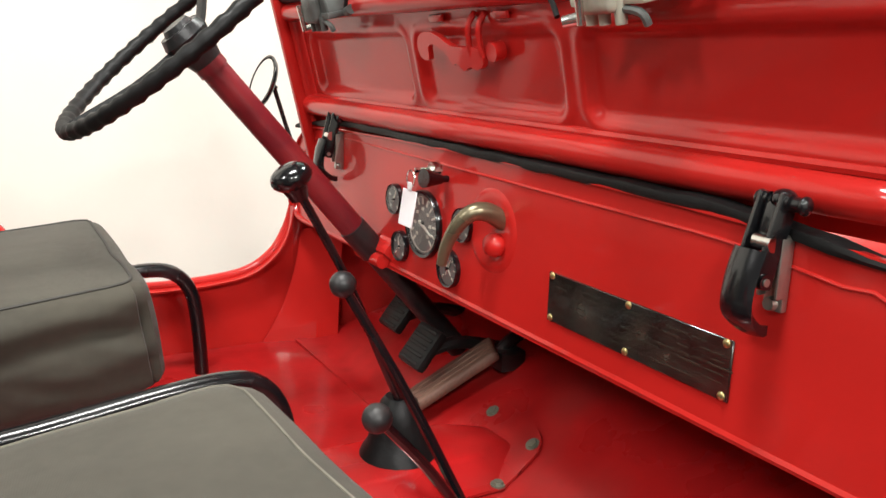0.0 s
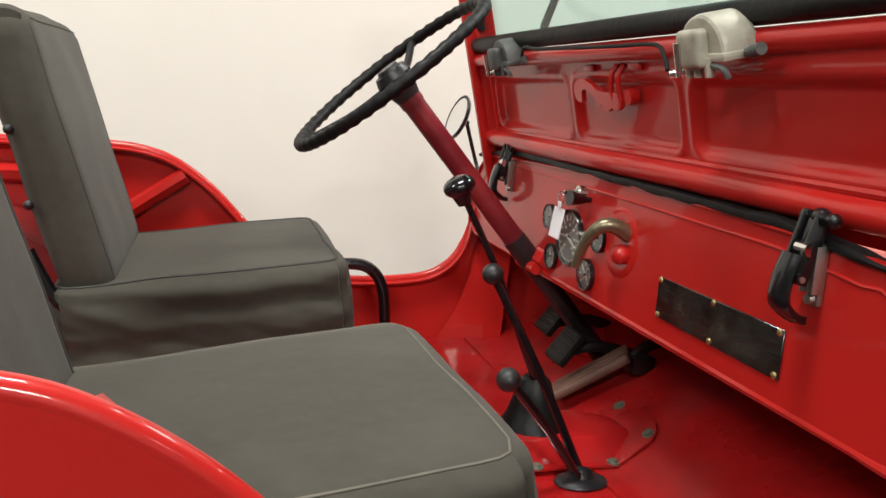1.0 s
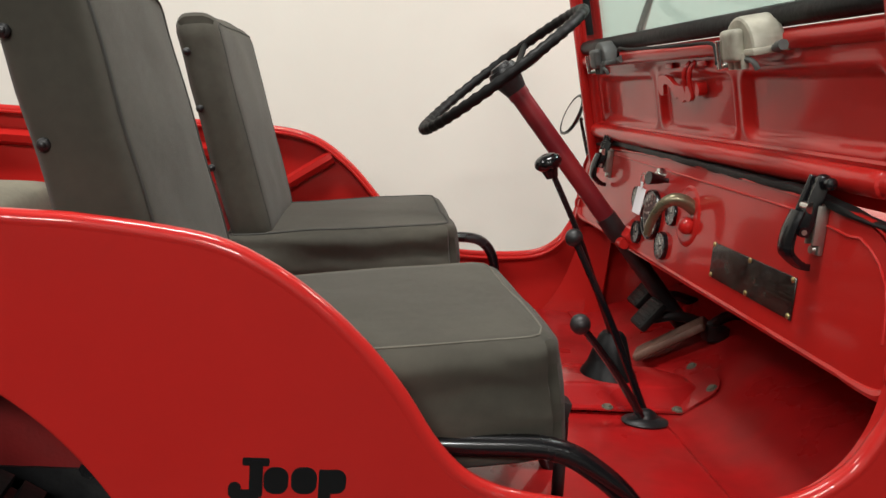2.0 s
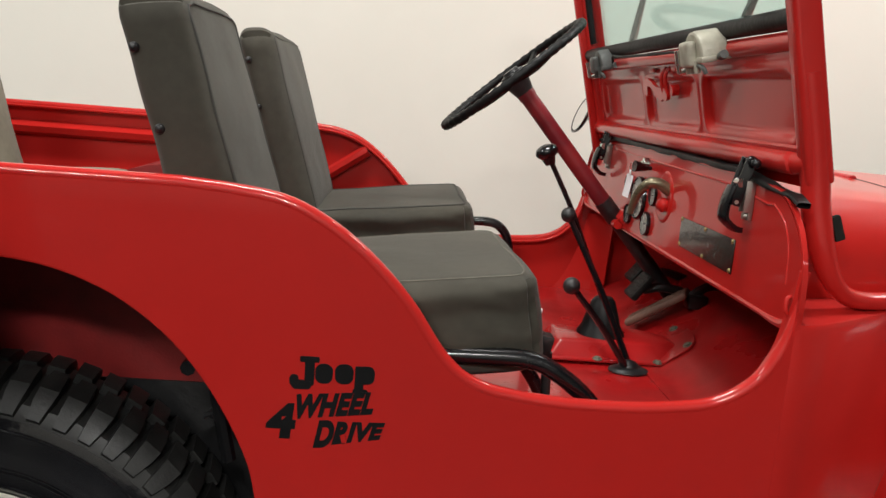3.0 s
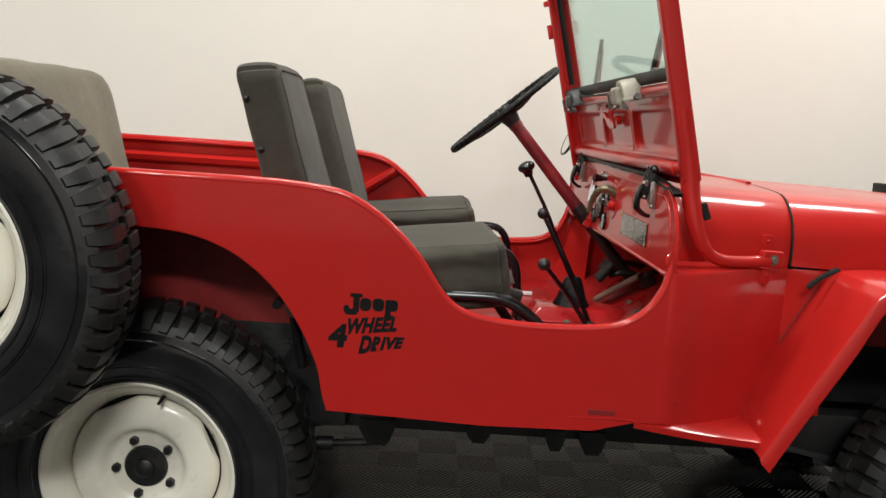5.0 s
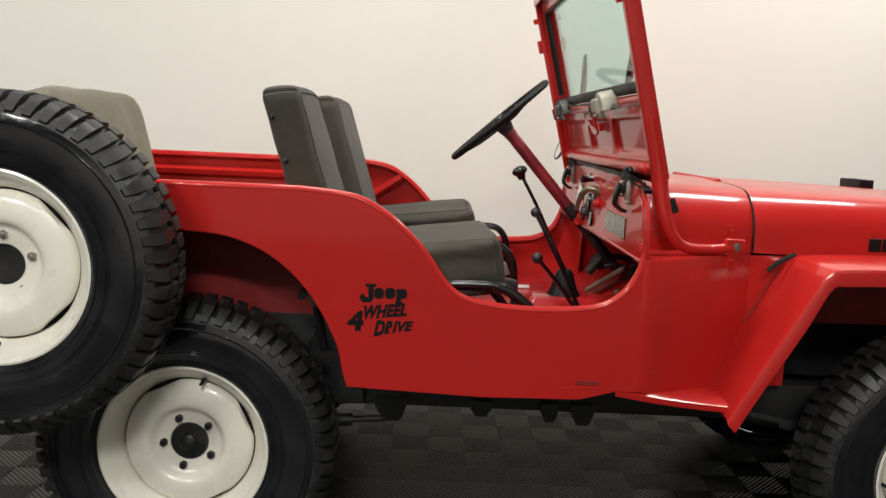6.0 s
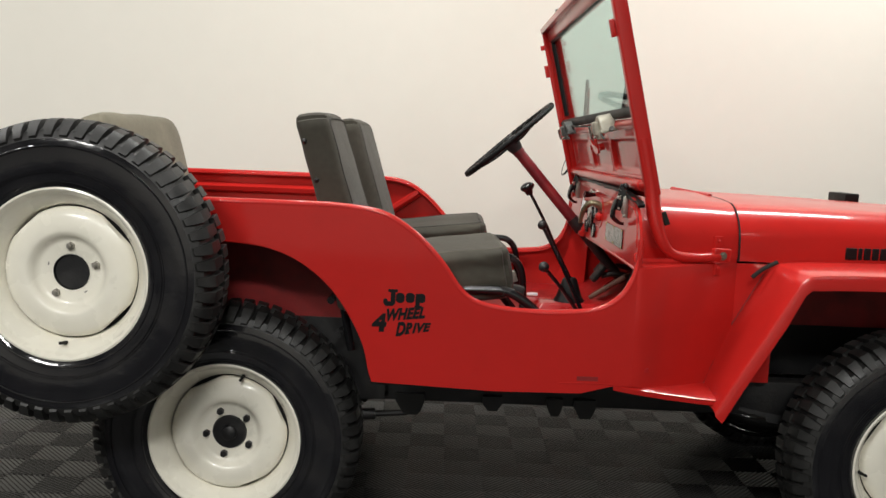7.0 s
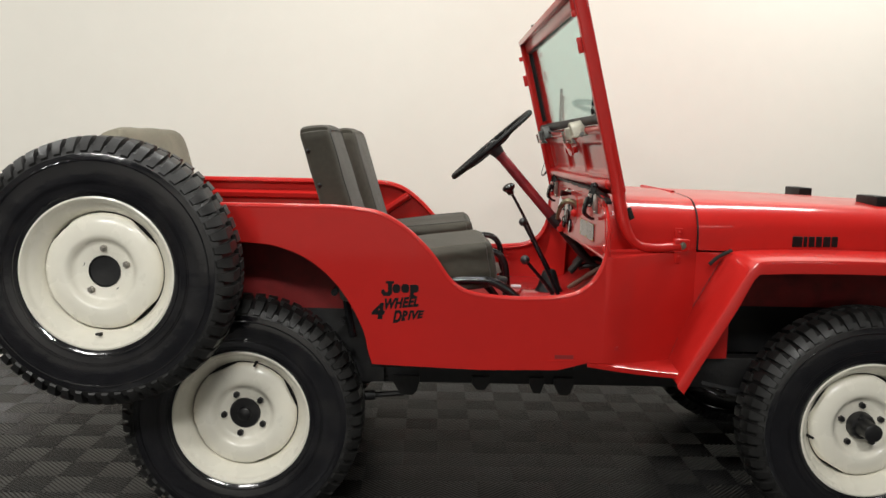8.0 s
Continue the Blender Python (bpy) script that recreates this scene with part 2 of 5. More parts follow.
def tube(bm, pts, r, seg=10, mat=0, closed=False, squash=1.0):
    """A round bar along points; r: a radius, or one for each point."""
    pts = [Vector(p) for p in pts]
    n = len(pts)
    rings, up = [], None
    for i, p in enumerate(pts):
        a, b = (pts[(i - 1) % n], pts[(i + 1) % n]) if closed else (pts[max(i - 1, 0)], pts[min(i + 1, n - 1)])
        d = (b - a).normalized()
        if up is None:
            up = d.orthogonal().normalized()
        up = (up - d * up.dot(d)).normalized()
        side = d.cross(up)
        rad = r[i] if isinstance(r, (list, tuple)) else r
        rings.append([bm.verts.new(p + rad * (math.cos(q) * up + squash * math.sin(q) * side)) for q in (math.tau * k / seg for k in range(seg))])
    for i in range(n if closed else n - 1):
        a, b = rings[i], rings[(i + 1) % n]
        off = 0
        if closed and i == n - 1:
            off = min(range(seg), key=lambda o: sum((a[k].co - b[(k + o) % seg].co).length for k in range(seg)))
        for k in range(seg):
            f = bm.faces.new((a[k], a[(k + 1) % seg], b[(k + 1 + off) % seg], b[(k + off) % seg]))
            f.material_index = mat
    if not closed:
        for ring in (rings[0][::-1], rings[-1]):
            f = bm.faces.new(ring)
            f.material_index = mat


def lathe(bm, prof, seg=48, mat=0, m=None, closed=False, wave=None):
    """Turns a profile of (radius, along y) about the y axis."""
    m = m or Matrix()
    rings = []
    for i, (r, y) in enumerate(prof):
        ring = []
        for k in range(seg):
            a = math.tau * k / seg
            rr = r + (wave(i, a) if wave else 0)
            ring.append(bm.verts.new(m @ Vector((rr * math.cos(a), y, rr * math.sin(a)))))
        rings.append(ring)
    n = len(rings)
    for i in range(n if closed else n - 1):
        a, b = rings[i], rings[(i + 1) % n]
        for k in range(seg):
            f = bm.faces.new((a[k], a[(k + 1) % seg], b[(k + 1) % seg], b[k]))
            f.material_index = mat
    return rings


def plate(bm, outline, y0, y1, mat=0):
    """A flat slab with an (x, z) outline between two values of y."""
    a = [bm.verts.new((x, y0, z)) for x, z in outline]
    b = [bm.verts.new((x, y1, z)) for x, z in outline]
    n = len(a)
    fs = [bm.faces.new(a), bm.faces.new(b[::-1])]
    for i in range(n):
        fs.append(bm.faces.new((a[(i + 1) % n], a[i], b[i], b[(i + 1) % n])))
    for f in fs:
        f.material_index = mat
    return fs


def sheet(bm, rows, thick=0.0, mat=0):
    """A skin through rows of points, given a thickness along its own normals by copying it."""
    vs = [[bm.verts.new(p) for p in row] for row in rows]
    fs = []
    for i in range(len(vs) - 1):
        for k in range(len(vs[0]) - 1):
            f = bm.faces.new((vs[i][k], vs[i][k + 1], vs[i + 1][k + 1], vs[i + 1][k]))
            f.material_index = mat
            fs.append(f)
    if thick:
        bmesh.ops.recalc_face_normals(bm, faces=fs)
        bmesh.ops.solidify(bm, geom=fs, thickness=thick)
    return fs


def cushion(bm, c, s, m=None, puff=0.012, cuts=9, corner=0.035, mat=0, plan=(0, 1), wide=0.05, rows=0.004, folds=0.0, seam=None):
    """A stuffed block: rounded edges and crowned faces."""
    m = Matrix.Translation(c) @ (m or Matrix())
    h = [v / 2 for v in s]
    tmp = bmesh.new()
    bmesh.ops.create_cube(tmp, size=2)
    bmesh.ops.subdivide_edges(tmp, edges=tmp.edges[:], cuts=cuts, use_grid_fill=True)
    flat = {v: v.co.copy() for v in tmp.verts}
    for v in tmp.verts:
        u = v.co.copy()
        p = Vector([u[i] * h[i] for i in range(3)])
        q = Vector([max(-h[i] + corner, min(h[i] - corner, p[i])) for i in range(3)])
        d = p - q
        if d.length > 1e-9:
            d = d.normalized() * corner
        i0, i1 = plan
        ex, ey = abs(p[i0]) - (h[i0] - wide), abs(p[i1]) - (h[i1] - wide)
        pull = Vector((0, 0, 0))
        if ex > 0 and ey > 0 and (plan == (0, 1) or p[i1] > 0):
            far = math.hypot(ex, ey)
            k = max(ex, ey) / far
            pull[i0] = math.copysign(1, p[i0]) * ex * (k - 1)
            pull[i1] = math.copysign(1, p[i1]) * ey * (k - 1)
        crown = [(1 - u[(i + 1) % 3] ** 2) * (1 - u[(i + 2) % 3] ** 2) for i in range(3)]
        p = q + d + pull
        for i in range(3):
            if abs(u[i]) > 0.999:
                p[i] += math.copysign(puff * crown[i], u[i])
        if folds and abs(u[2]) < 0.999 and abs(u[1]) > 0.999:
            side = math.copysign(1, u[1])
            wave = noise.noise(Vector((p.x * 5 + side, p.z * 26, 2.0))) + 0.5 * noise.noise(Vector((p.x * 11, p.z * 50 + p.x * 20, 5.0)))
            p.y += side * folds * wave * (1 - u[2] ** 4)
        p += rows * Vector((noise.noise(p * 9 + Vector(c)), noise.noise(p * 9 + Vector((7, 1, 3))), noise.noise(p * 8 + Vector((3, 9, 4)))))
        v.co = p
    made = {v: bm.verts.new(m @ v.co) for v in tmp.verts}
    ring = []
    if seam is not None:
        # a seam line one row in from the edge of one face
        i0, i1 = [i for i in range(3) if i != seam]
        for v in tmp.verts:
            u = flat[v]
            if u[seam] > 0.999 and abs(max(abs(u[i0]), abs(u[i1])) - (1 - 2 / (cuts + 1))) < 0.01:
                ring.append((math.atan2(u[i1], u[i0]), m @ v.co))
        ring = [p for a, p in sorted(ring, key=lambda q: q[0])]
    for f in tmp.faces:
        g = bm.faces.new([made[v] for v in f.verts])
        g.material_index = mat
    tmp.free()
    return ring


def bolt(bm, c, n, r=0.009, h=0.006, mat=0):
    c, n = Vector(c), Vector(n).normalized()
    rod(bm, c - n * 0.002, c + n * 0.0015, r * 1.35, seg=12, mat=mat)
    rod(bm, c, c + n * h, r, r * 0.9, seg=6, mat=mat)


def words(text, size, m, parent, mat, name="lettering", shear=0.0, depth=0.0008, bold=0.0, label=""):
    """Flat letters in the built-in font, lying in the local xy plane of m."""
    cu = bpy.data.curves.new("letters", "FONT")
    cu.body, cu.size, cu.shear, cu.extrude, cu.offset = text, size, shear, depth, bold
    cu.space_character = 1.0 + 1.2 * bold / size
    tmp = bpy.data.objects.new("letters", cu)
    scene.collection.objects.link(tmp)
    bpy.context.view_layer.update()
    me = bpy.data.meshes.new_from_object(tmp.evaluated_get(bpy.context.evaluated_depsgraph_get()))
    bpy.data.objects.remove(tmp)
    me.materials.clear()
    me.materials.append(mat)
    me.transform(m)
    ob = new(name, me)
    ob.parent = parent
    if label:
        ob["label"] = label
    return ob

# ---- room ----
X0, X1, Y0, Y1 = -6.0, 8.0, -7.6, 1.46


def slab(name, c, s, mat, label):
    bm = bmesh.new()
    box(bm, c, s)
    return tagged(part(name, bm, mat, smooth=False), label, name.split("_")[0], kind="structure")


XM, YM = (X0 + X1) / 2, (Y0 + Y1) / 2
floor = slab("floor", (XM, YM, -0.056), (X1 - X0 + 0.4, Y1 - Y0 + 0.4, 0.1), UNDER, "black ribbed plastic tile floor, laid chequerwise")
slab("wall_north", (XM, Y1 + 0.1, CEILING / 2), (X1 - X0 + 0.4, 0.2, CEILING), WALL, "plain cream painted wall behind the car")
# the other walls and the ceiling are unseen, added to shape the light
slab("wall_south", (XM, Y0 - 0.1, CEILING / 2), (X1 - X0 + 0.4, 0.2, CEILING), FAR_WALL, "unseen grey-beige wall, added and toned to limit bounce light")
slab("wall_west", (X0 - 0.1, YM, CEILING / 2), (0.2, Y1 - Y0, CEILING), DIM, "unseen grey end wall, added and toned to limit bounce light")
slab("wall_east", (X1 + 0.1, YM, CEILING / 2), (0.2, Y1 - Y0, CEILING), DIM, "unseen grey end wall, added and toned to limit bounce light")
slab("ceiling", (XM, YM, CEILING + 0.1), (X1 - X0 + 0.4, Y1 - Y0 + 0.4, 0.2), CEIL, "unseen grey ceiling, added and toned to limit bounce light")
for lx, ly, watts in LAMPS:
    bm = bmesh.new()
    box(bm, (lx, ly, CEILING - 0.04), (1.25, 0.65, 0.08), bevel=0.01)
    tagged(part("ceiling_light", bm, CEIL), "flat white ceiling light panel", "light", "ceiling lights")

# ---- the car: x ahead from the rear axle, y to its left, z up ----
car = thing("off_road_car", "small open red off-road car with grey canvas seats and cream wheels", "car")
HW = 0.717       # half width of the tub
RAIL = 1.092     # top of the rear sides
DASH = 1.165
FLOOR = 0.655
TAIL = -0.78


def entry_edge():
    """The side's upper edge: rear rail, the sweep down to the door opening, and up to the cowl."""
    curve = smooth_line([(0.30, RAIL, 0), (0.392, RAIL - 0.008, 0), (0.461, RAIL - 0.028, 0), (0.5365, 1.013, 0), (0.6095, 0.938, 0), (0.6625, 0.8645, 0), (0.711, 0.826, 0), (0.785, 0.8085, 0), (0.893, 0.802, 0), (1.0, 0.807, 0), (1.07, 0.821, 0), (1.122, 0.857, 0), (1.15, 0.905, 0), (1.162, 0.96, 0)], 5)
    return [(p.x, p.y) for p in curve]


def arch_edge():
    """The wheel opening, from the front foot up and over to the rear foot."""
    front = smooth_line([(0.432, 0.587, 0), (0.42, 0.625, 0), (0.405, 0.69, 0), (0.368, 0.768, 0), (0.322, 0.836, 0), (0.265, 0.893, 0), (0.195, 0.937, 0), (0.11, 0.964, 0), (0.0, 0.973, 0)], 4)
    front = [(p.x, p.y) for p in front]
    return front + [(-x, z) for x, z in front[-2::-1]]


def side_panel(s):
    tip = 0.012 if s > 0 else -0.011      # the body leans a little to its right
    edge, arch = [(x, z + tip * min(1.0, max(0.0, (0.58 - x) / 0.2))) for x, z in entry_edge()], arch_edge()
    outline = [(TAIL, 0.6), (TAIL, RAIL + tip)] + edge + [(DASH + 0.001, 0.985), (DASH + 0.001, 0.603), (1.113, 0.603), (1.02, 0.578), (0.774, 0.574)] + arch
    bm = bmesh.new()
    plate(bm, outline, s * HW, s * (HW - 0.006))
    lip = [(TAIL, s * (HW - 0.010), RAIL + tip)] + [(x, s * (HW - 0.010), z) for x, z in edge] + [(1.166, s * (HW - 0.012), 1.0)]
    n = len(lip)
    tube(bm, lip, [0.011 - 0.008 * max(0.0, (k - n + 8) / 7) for k in range(n)], 10)
    flange = [[(x, s * (HW - 0.012), z - 0.004) for x, _, z in lip], [(x, s * (HW - 0.034), z - 0.008) for x, _, z in lip]]
    sheet(bm, flange, 0.004)
    tube(bm, [(x, s * (HW - 0.004), z) for x, z in arch], 0.0035, 8)
    # ribs pressed into the inner face
    tube(bm, [(0.285, s * (HW - 0.024), 0.905), (0.485, s * (HW - 0.024), 1.043)], 0.019, 8)
    sheet(bm, [[(x, s * (HW - 0.008), 1.0 + tip), (x, s * (HW - 0.04), 1.012 + tip), (x, s * (HW - 0.045), 1.03 + tip), (x, s * (HW - 0.008), 1.045 + tip)] for x in (TAIL, 0.28)])
    return part("side_panel", bm, RED, car, "glossy red side with a low cut-away door opening")


side_panel(1)
near_side = side_panel(-1)
# no real recess: the slot's shade is a dark red patch on the panel
bm = bmesh.new()
box(bm, (1.038, -HW, 0.621), (0.060, 0.0024, 0.013), bevel=0.001, seg=1)
part("drain_slot", bm, SHADED_RED, near_side, "dark red patch drawn for a shallow slot above the sill")
bm = bmesh.new()
tube(bm, smooth_line([(0.96, -HW - 0.0005, 0.606), (1.06, -HW - 0.001, 0.6085), (1.115, -HW - 0.001, 0.607)], 4), 0.002, 6)
part("sill_bead", bm, RED, near_side)

# tub floor, tail panel, wheel houses, toe board, tunnel
bm = bmesh.new()
box(bm, (0.83, 0, FLOOR - 0.006), (0.76, 2 * HW - 0.016, 0.012))
box(bm, ((TAIL + 0.45) / 2, 0, FLOOR - 0.006), (0.45 - TAIL, 0.93, 0.012))
part("floor_pan", bm, RED_FLOOR, car, "scuffed dull red floor, darkened for the shade inside")
bm = bmesh.new()
box(bm, (TAIL - 0.004, 0, 0.85), (0.008, 2 * HW - 0.02, 0.48), bevel=0.002)
tube(bm, [(TAIL, -HW + 0.02, RAIL), (TAIL, HW - 0.02, RAIL)], 0.011)
part("tail_panel", bm, RED, car)
for s in (1, -1):
    # the housing's red is darkened to carry the arch's shade
    bm = bmesh.new()
    arc = [(0.452 * math.cos(a), 0.56 + 0.424 * math.sin(a)) for a in (math.radians(16 + 148 * k / 24) for k in range(25))]
    sheet(bm, [[(x, s * (HW - 0.007), z) for x, z in arc], [(x, s * 0.47, z) for x, z in arc]], 0.003)
    plate(bm, arc, s * 0.47, s * 0.466)
    part("wheel_house", bm, SHADED_RED, car, "red wheel housing, coloured dark for the shade inside")
    # black sheet added below the housing to stand in for the darkness there
    bm = bmesh.new()
    plate(bm, [(-0.45, 0.46), (-0.45, 0.716), (0.45, 0.716), (0.45, 0.46)], s * 0.476, s * 0.472)
    part("dark_backing", bm, UNDER, car)

bm = bmesh.new()
SLOPE = 0.66


def toe(x):
    return FLOOR + 0.001 + max(0.0, x - 1.205) * SLOPE


rows = []
for u in (-1, -0.6, -0.3, 0.3, 0.6, 1):
    rows.append([(x, u * (HW - 0.012 - max(0.0, x - 1.18) * 0.80), toe(x)) for x in (1.16, 1.18, 1.205, 1.25, 1.3, 1.4, 1.48)])
sheet(bm, rows, 0.004)
box(bm, (1.485, 0, 0.95), (0.008, 0.84, 0.27))
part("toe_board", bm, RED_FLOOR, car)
# gussets closing the corners beside the door openings
for s in (1, -1):
    bm = bmesh.new()
    edge = smooth_line([(1.095, s * (HW - 0.009), FLOOR), (1.135, s * (HW - 0.012), 0.725), (1.165, s * (HW - 0.014), 0.81), (1.182, s * (HW - 0.014), 0.90)], 5)
    inner = [(1.205 + 0.012 * k / (len(edge) - 1), s * (HW - 0.04), FLOOR + 0.25 * k / (len(edge) - 1)) for k in range(len(edge))]
    deep = [(x + 0.03, s * (HW - 0.09), z) for x, y, z in inner]
    sheet(bm, [edge, inner, deep], 0.003)
    part("gusset", bm, RED, car)

# gearbox cover: a low hump with a bolted flange and a rounded end on the toe board
bm = bmesh.new()
sheet(bm, [[(x, y, toe(x) + 0.007) for y in (-0.062, 0.132)] for x in (0.93, 1.0, 1.1, 1.205, 1.236)], 0.004)
top = [(0.978, -0.022), (1.19, -0.022), (1.240, 0.008), (1.238, 0.055), (1.19, 0.100), (0.978, 0.100)]
foot = [(0.948, -0.046), (1.205, -0.046), (1.258, -0.012), (1.254, 0.070), (1.20, 0.122), (0.948, 0.122)]
va = [bm.verts.new((x, y, 0.703)) for x, y in top]
vb = [bm.verts.new((x, y, toe(x) + 0.008)) for x, y in foot]
caps = [bm.faces.new(va)]
for k in range(6):
    caps.append(bm.faces.new((vb[k], vb[(k + 1) % 6], va[(k + 1) % 6], va[k])))
bmesh.ops.bevel(bm, geom=list({e for f in caps for e in f.edges if len(e.link_faces) == 2}), offset=0.008, segments=3, profile=0.5, affect="EDGES")
tip = [(1.235 + 0.062 * max(0, math.cos(a)) ** 0.5, 0.035 + 0.097 * math.sin(a)) for a in (math.pi * (k / 14 - 0.5) for k in range(15))]
sheet(bm, [[(1.23, y, toe(1.23) + 0.008) for x, y in tip], [(x, y, toe(x) + 0.008) for x, y in tip]], 0.004)
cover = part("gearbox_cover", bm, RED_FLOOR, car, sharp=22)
for x, y in ((1.061, -0.053), (1.200, -0.053), (1.268, -0.040), (1.274, 0.078)):
    bm = bmesh.new()
    bolt(bm, (x, y, toe(x) + 0.012), (-SLOPE if x > 1.21 else 0, 0, 1), 0.0085, 0.005)
    part("bolt", bm, GREY_GREEN, cover, "dull zinc bolt head")
bm = bmesh.new()
ball(bm, (1.122, -0.094, FLOOR + 0.004), 0.034, (1.35, 0.95, 0.32))
ball(bm, (1.122, -0.092, FLOOR + 0.010), 0.02, (1.2, 1.0, 0.9))
part("lever_plate", bm, BLACK_WORN, car, "black lever gaiter plate on the floor")

# gear stick with its rubber boot, and two transfer levers
stick = thing("gear_stick", "black gear stick with round knob and conical rubber boot", "", parent=car)
bm = bmesh.new()
lathe(bm, [(0.0, 0.09), (0.02, 0.09), (0.027, 0.082), (0.036, 0.055), (0.046, 0.022), (0.055, 0.008), (0.058, 0.0), (0.0, 0.0)], 24, m=Matrix.Translation((1.085, 0.040, 0.7)) @ pose(0, 0, 0, 90))
part("boot", bm, RUBBER_SOFT, stick, "black conical rubber boot")
bm = bmesh.new()
tube(bm, smooth_line([(1.090, 0.036, 0.765), (1.078, 0.030, 0.795), (1.037, 0.010, 0.872), (0.979, -0.010, 0.99), (0.914, -0.018, 1.105)], 5), [0.0105 - 0.0048 * min(1, k / 12) for k in range(21)], 10)
part("lever", bm, BLACK, stick)
bm = bmesh.new()
ball(bm, (0.905, -0.02, 1.121), 0.0238, (1.1, 1.1, 0.70), m=pose(0, 0, 0, 0, -24, 0))
rod(bm, (0.916, -0.02, 1.094), (0.908, -0.02, 1.112), 0.011, 0.017)
part("knob", bm, BLACK, stick)
for n, (kx, ky, kz), r in (("transfer_lever", (0.964, -0.037, 0.988), 0.017), ("transfer_lever", (0.966, -0.136, 0.851), 0.0185)):
    lever = thing(n, "thin black transfer lever with a ball knob", "", parent=car)
    bm = bmesh.new()
    foot = (1.124 - 0.012 * (r > 0.018), -0.084 - 0.018 * (r > 0.018), FLOOR + 0.015)
    mid = ((kx + foot[0]) / 2 + 0.003, (ky + foot[1]) / 2, (kz + foot[2]) / 2 + 0.004)
    tube(bm, smooth_line([foot, mid, (kx, ky, kz)], 6), [0.0078 - 0.0014 * k / 12 for k in range(13)], 8)
    part("lever", bm, BLACK, lever)
    bm = bmesh.new()
    ball(bm, (kx, ky, kz), r)
    part("knob", bm, BLACK_WORN, lever)

# pedals
def pedal(y, x, z, stem):
    p = thing("pedal", "black foot pedal with a ribbed rubber pad", "", parent=car)
    bm = bmesh.new()
    tube(bm, smooth_line([(x + 0.012, y, z - 0.01), (x + 0.08, y - 0.01, z + 0.0), stem], 5), 0.012, 8)
    part("arm", bm, BLACK_WORN, p)
    bm = bmesh.new()
    m = pose(0, 0, 0, 0, 38, 0)
    box(bm, (x, y, z), (0.018, 0.076, 0.078), m, 0.008)
    for k in range(5):
        box(bm, Vector((x, y, z)) + m @ Vector((-0.009, 0, -0.030 + 0.015 * k)), (0.003, 0.060, 0.007), m, 0.0012, seg=1)
    part("pad", bm, RUBBER_SOFT, p)


pedal(0.225, 1.222, 0.783, (1.45, 0.2, 0.74))
pedal(0.40, 1.268, 0.79, (1.45, 0.36, 0.76))
bm = bmesh.new()
a, b = Vector((1.20, 0.215, 0.69)), Vector((1.325, 0.155, 0.79))
d = b - a
m = d.to_track_quat("X", "Z").to_matrix().to_4x4()
box(bm, (a + b) / 2, (d.length, 0.082, 0.018), m, 0.008, seg=3)
for k in (-1, 0, 1):
    box(bm, (a + b) / 2 + m @ Vector((0, 0.02 * k, 0.009)), (d.length * 0.9, 0.006, 0.003), m, 0.001, seg=1)
pd = part("accelerator_pedal", bm, WOOD_PEDAL, car, "long worn brown accelerator pedal")
bm = bmesh.new()
tube(bm, smooth_line([b + Vector((0.01, 0, -0.01)), b + Vector((0.06, 0, 0.02)), (1.49, 0.16, 0.80)], 4), 0.012, 8)
box(bm, b + Vector((0.02, -0.01, -0.02)), (0.05, 0.04, 0.035), bevel=0.006)
part("linkage", bm, BLACK_WORN, pd)

# ---- cowl and dashboard ----
def cowl_half(x):
    """Half width of the lower sides, which draw in towards the engine."""
    d = max(0.0, x - 1.162)
    return max(HW + 0.0006 - 0.76 * (d - 0.045 * (1 - math.exp(-d / 0.045))), 0.497 - 0.12 * max(0.0, x - 1.48))


def cowl_upper(x):
    """Half width above the ledge."""
    return min(cowl_half(x), 0.578 - 0.255 * (x - 1.2) + 0.14 * math.exp(-max(0.0, x - 1.168) / 0.012))


def cowl_top(x):
    return 1.128 - 0.014 * (x - 1.165) / 0.35


def arch_section(x, half, top, low, corner, n=7, crown=0.012):
    """Half-open section: up one side, over the top, down the other."""
    pts = [(x, -half, low), (x, -half, (low + top - corner) / 2), (x, -half, top - corner)]
    for k in range(1, n + 1):
        a = math.pi / 2 * k / n
        pts.append((x, -half + corner * (1 - math.cos(a)), top - corner + corner * math.sin(a)))
    w = half - corner
    for k in range(1, 12):
        u = -1 + k / 6
        pts.append((x, u * w, top + crown * (1 - u * u)))
    for k in range(n, -1, -1):
        a = math.pi / 2 * k / n
        pts.append((x, half - corner * (1 - math.cos(a)), top - corner + corner * math.sin(a)))
    pts += [(x, half, (low + top - corner) / 2), (x, half, low)]
    return pts


cowl = thing("cowl", "glossy red cowl between windshield and bonnet", "", parent=car)
bm = bmesh.new()
xs = [1.160, 1.168, 1.176, 1.186, 1.196, 1.208, 1.222, 1.25, 1.29, 1.34, 1.40, 1.45, 1.509]
rows = []
for x in xs:
    up = arch_section(x, cowl_upper(x), cowl_top(x), 0.952, 0.145 - 0.02 * (x - 1.168) / 0.34)
    low, w = 0.605 - 0.04 * min(1, (x - 1.165) / 0.2), cowl_half(x)
    rows.append([(x, -w, low), (x, -w, 0.75), (x, -w, 0.937), (x, -w + 0.004, 0.944)] + up + [(x, w - 0.004, 0.944), (x, w, 0.937), (x, w, 0.75), (x, w, low)])
sheet(bm, rows, 0.003)
part("cowl_skin", bm, RED, cowl)
for s in (1, -1):
    bm = bmesh.new()
    sheet(bm, [[(x, s * cowl_half(x), z) for z in (0.565, 0.75, 0.937)] for x in (1.507, 1.56, 1.64)], 0.003)
    part("side_closing", bm, RED, cowl)
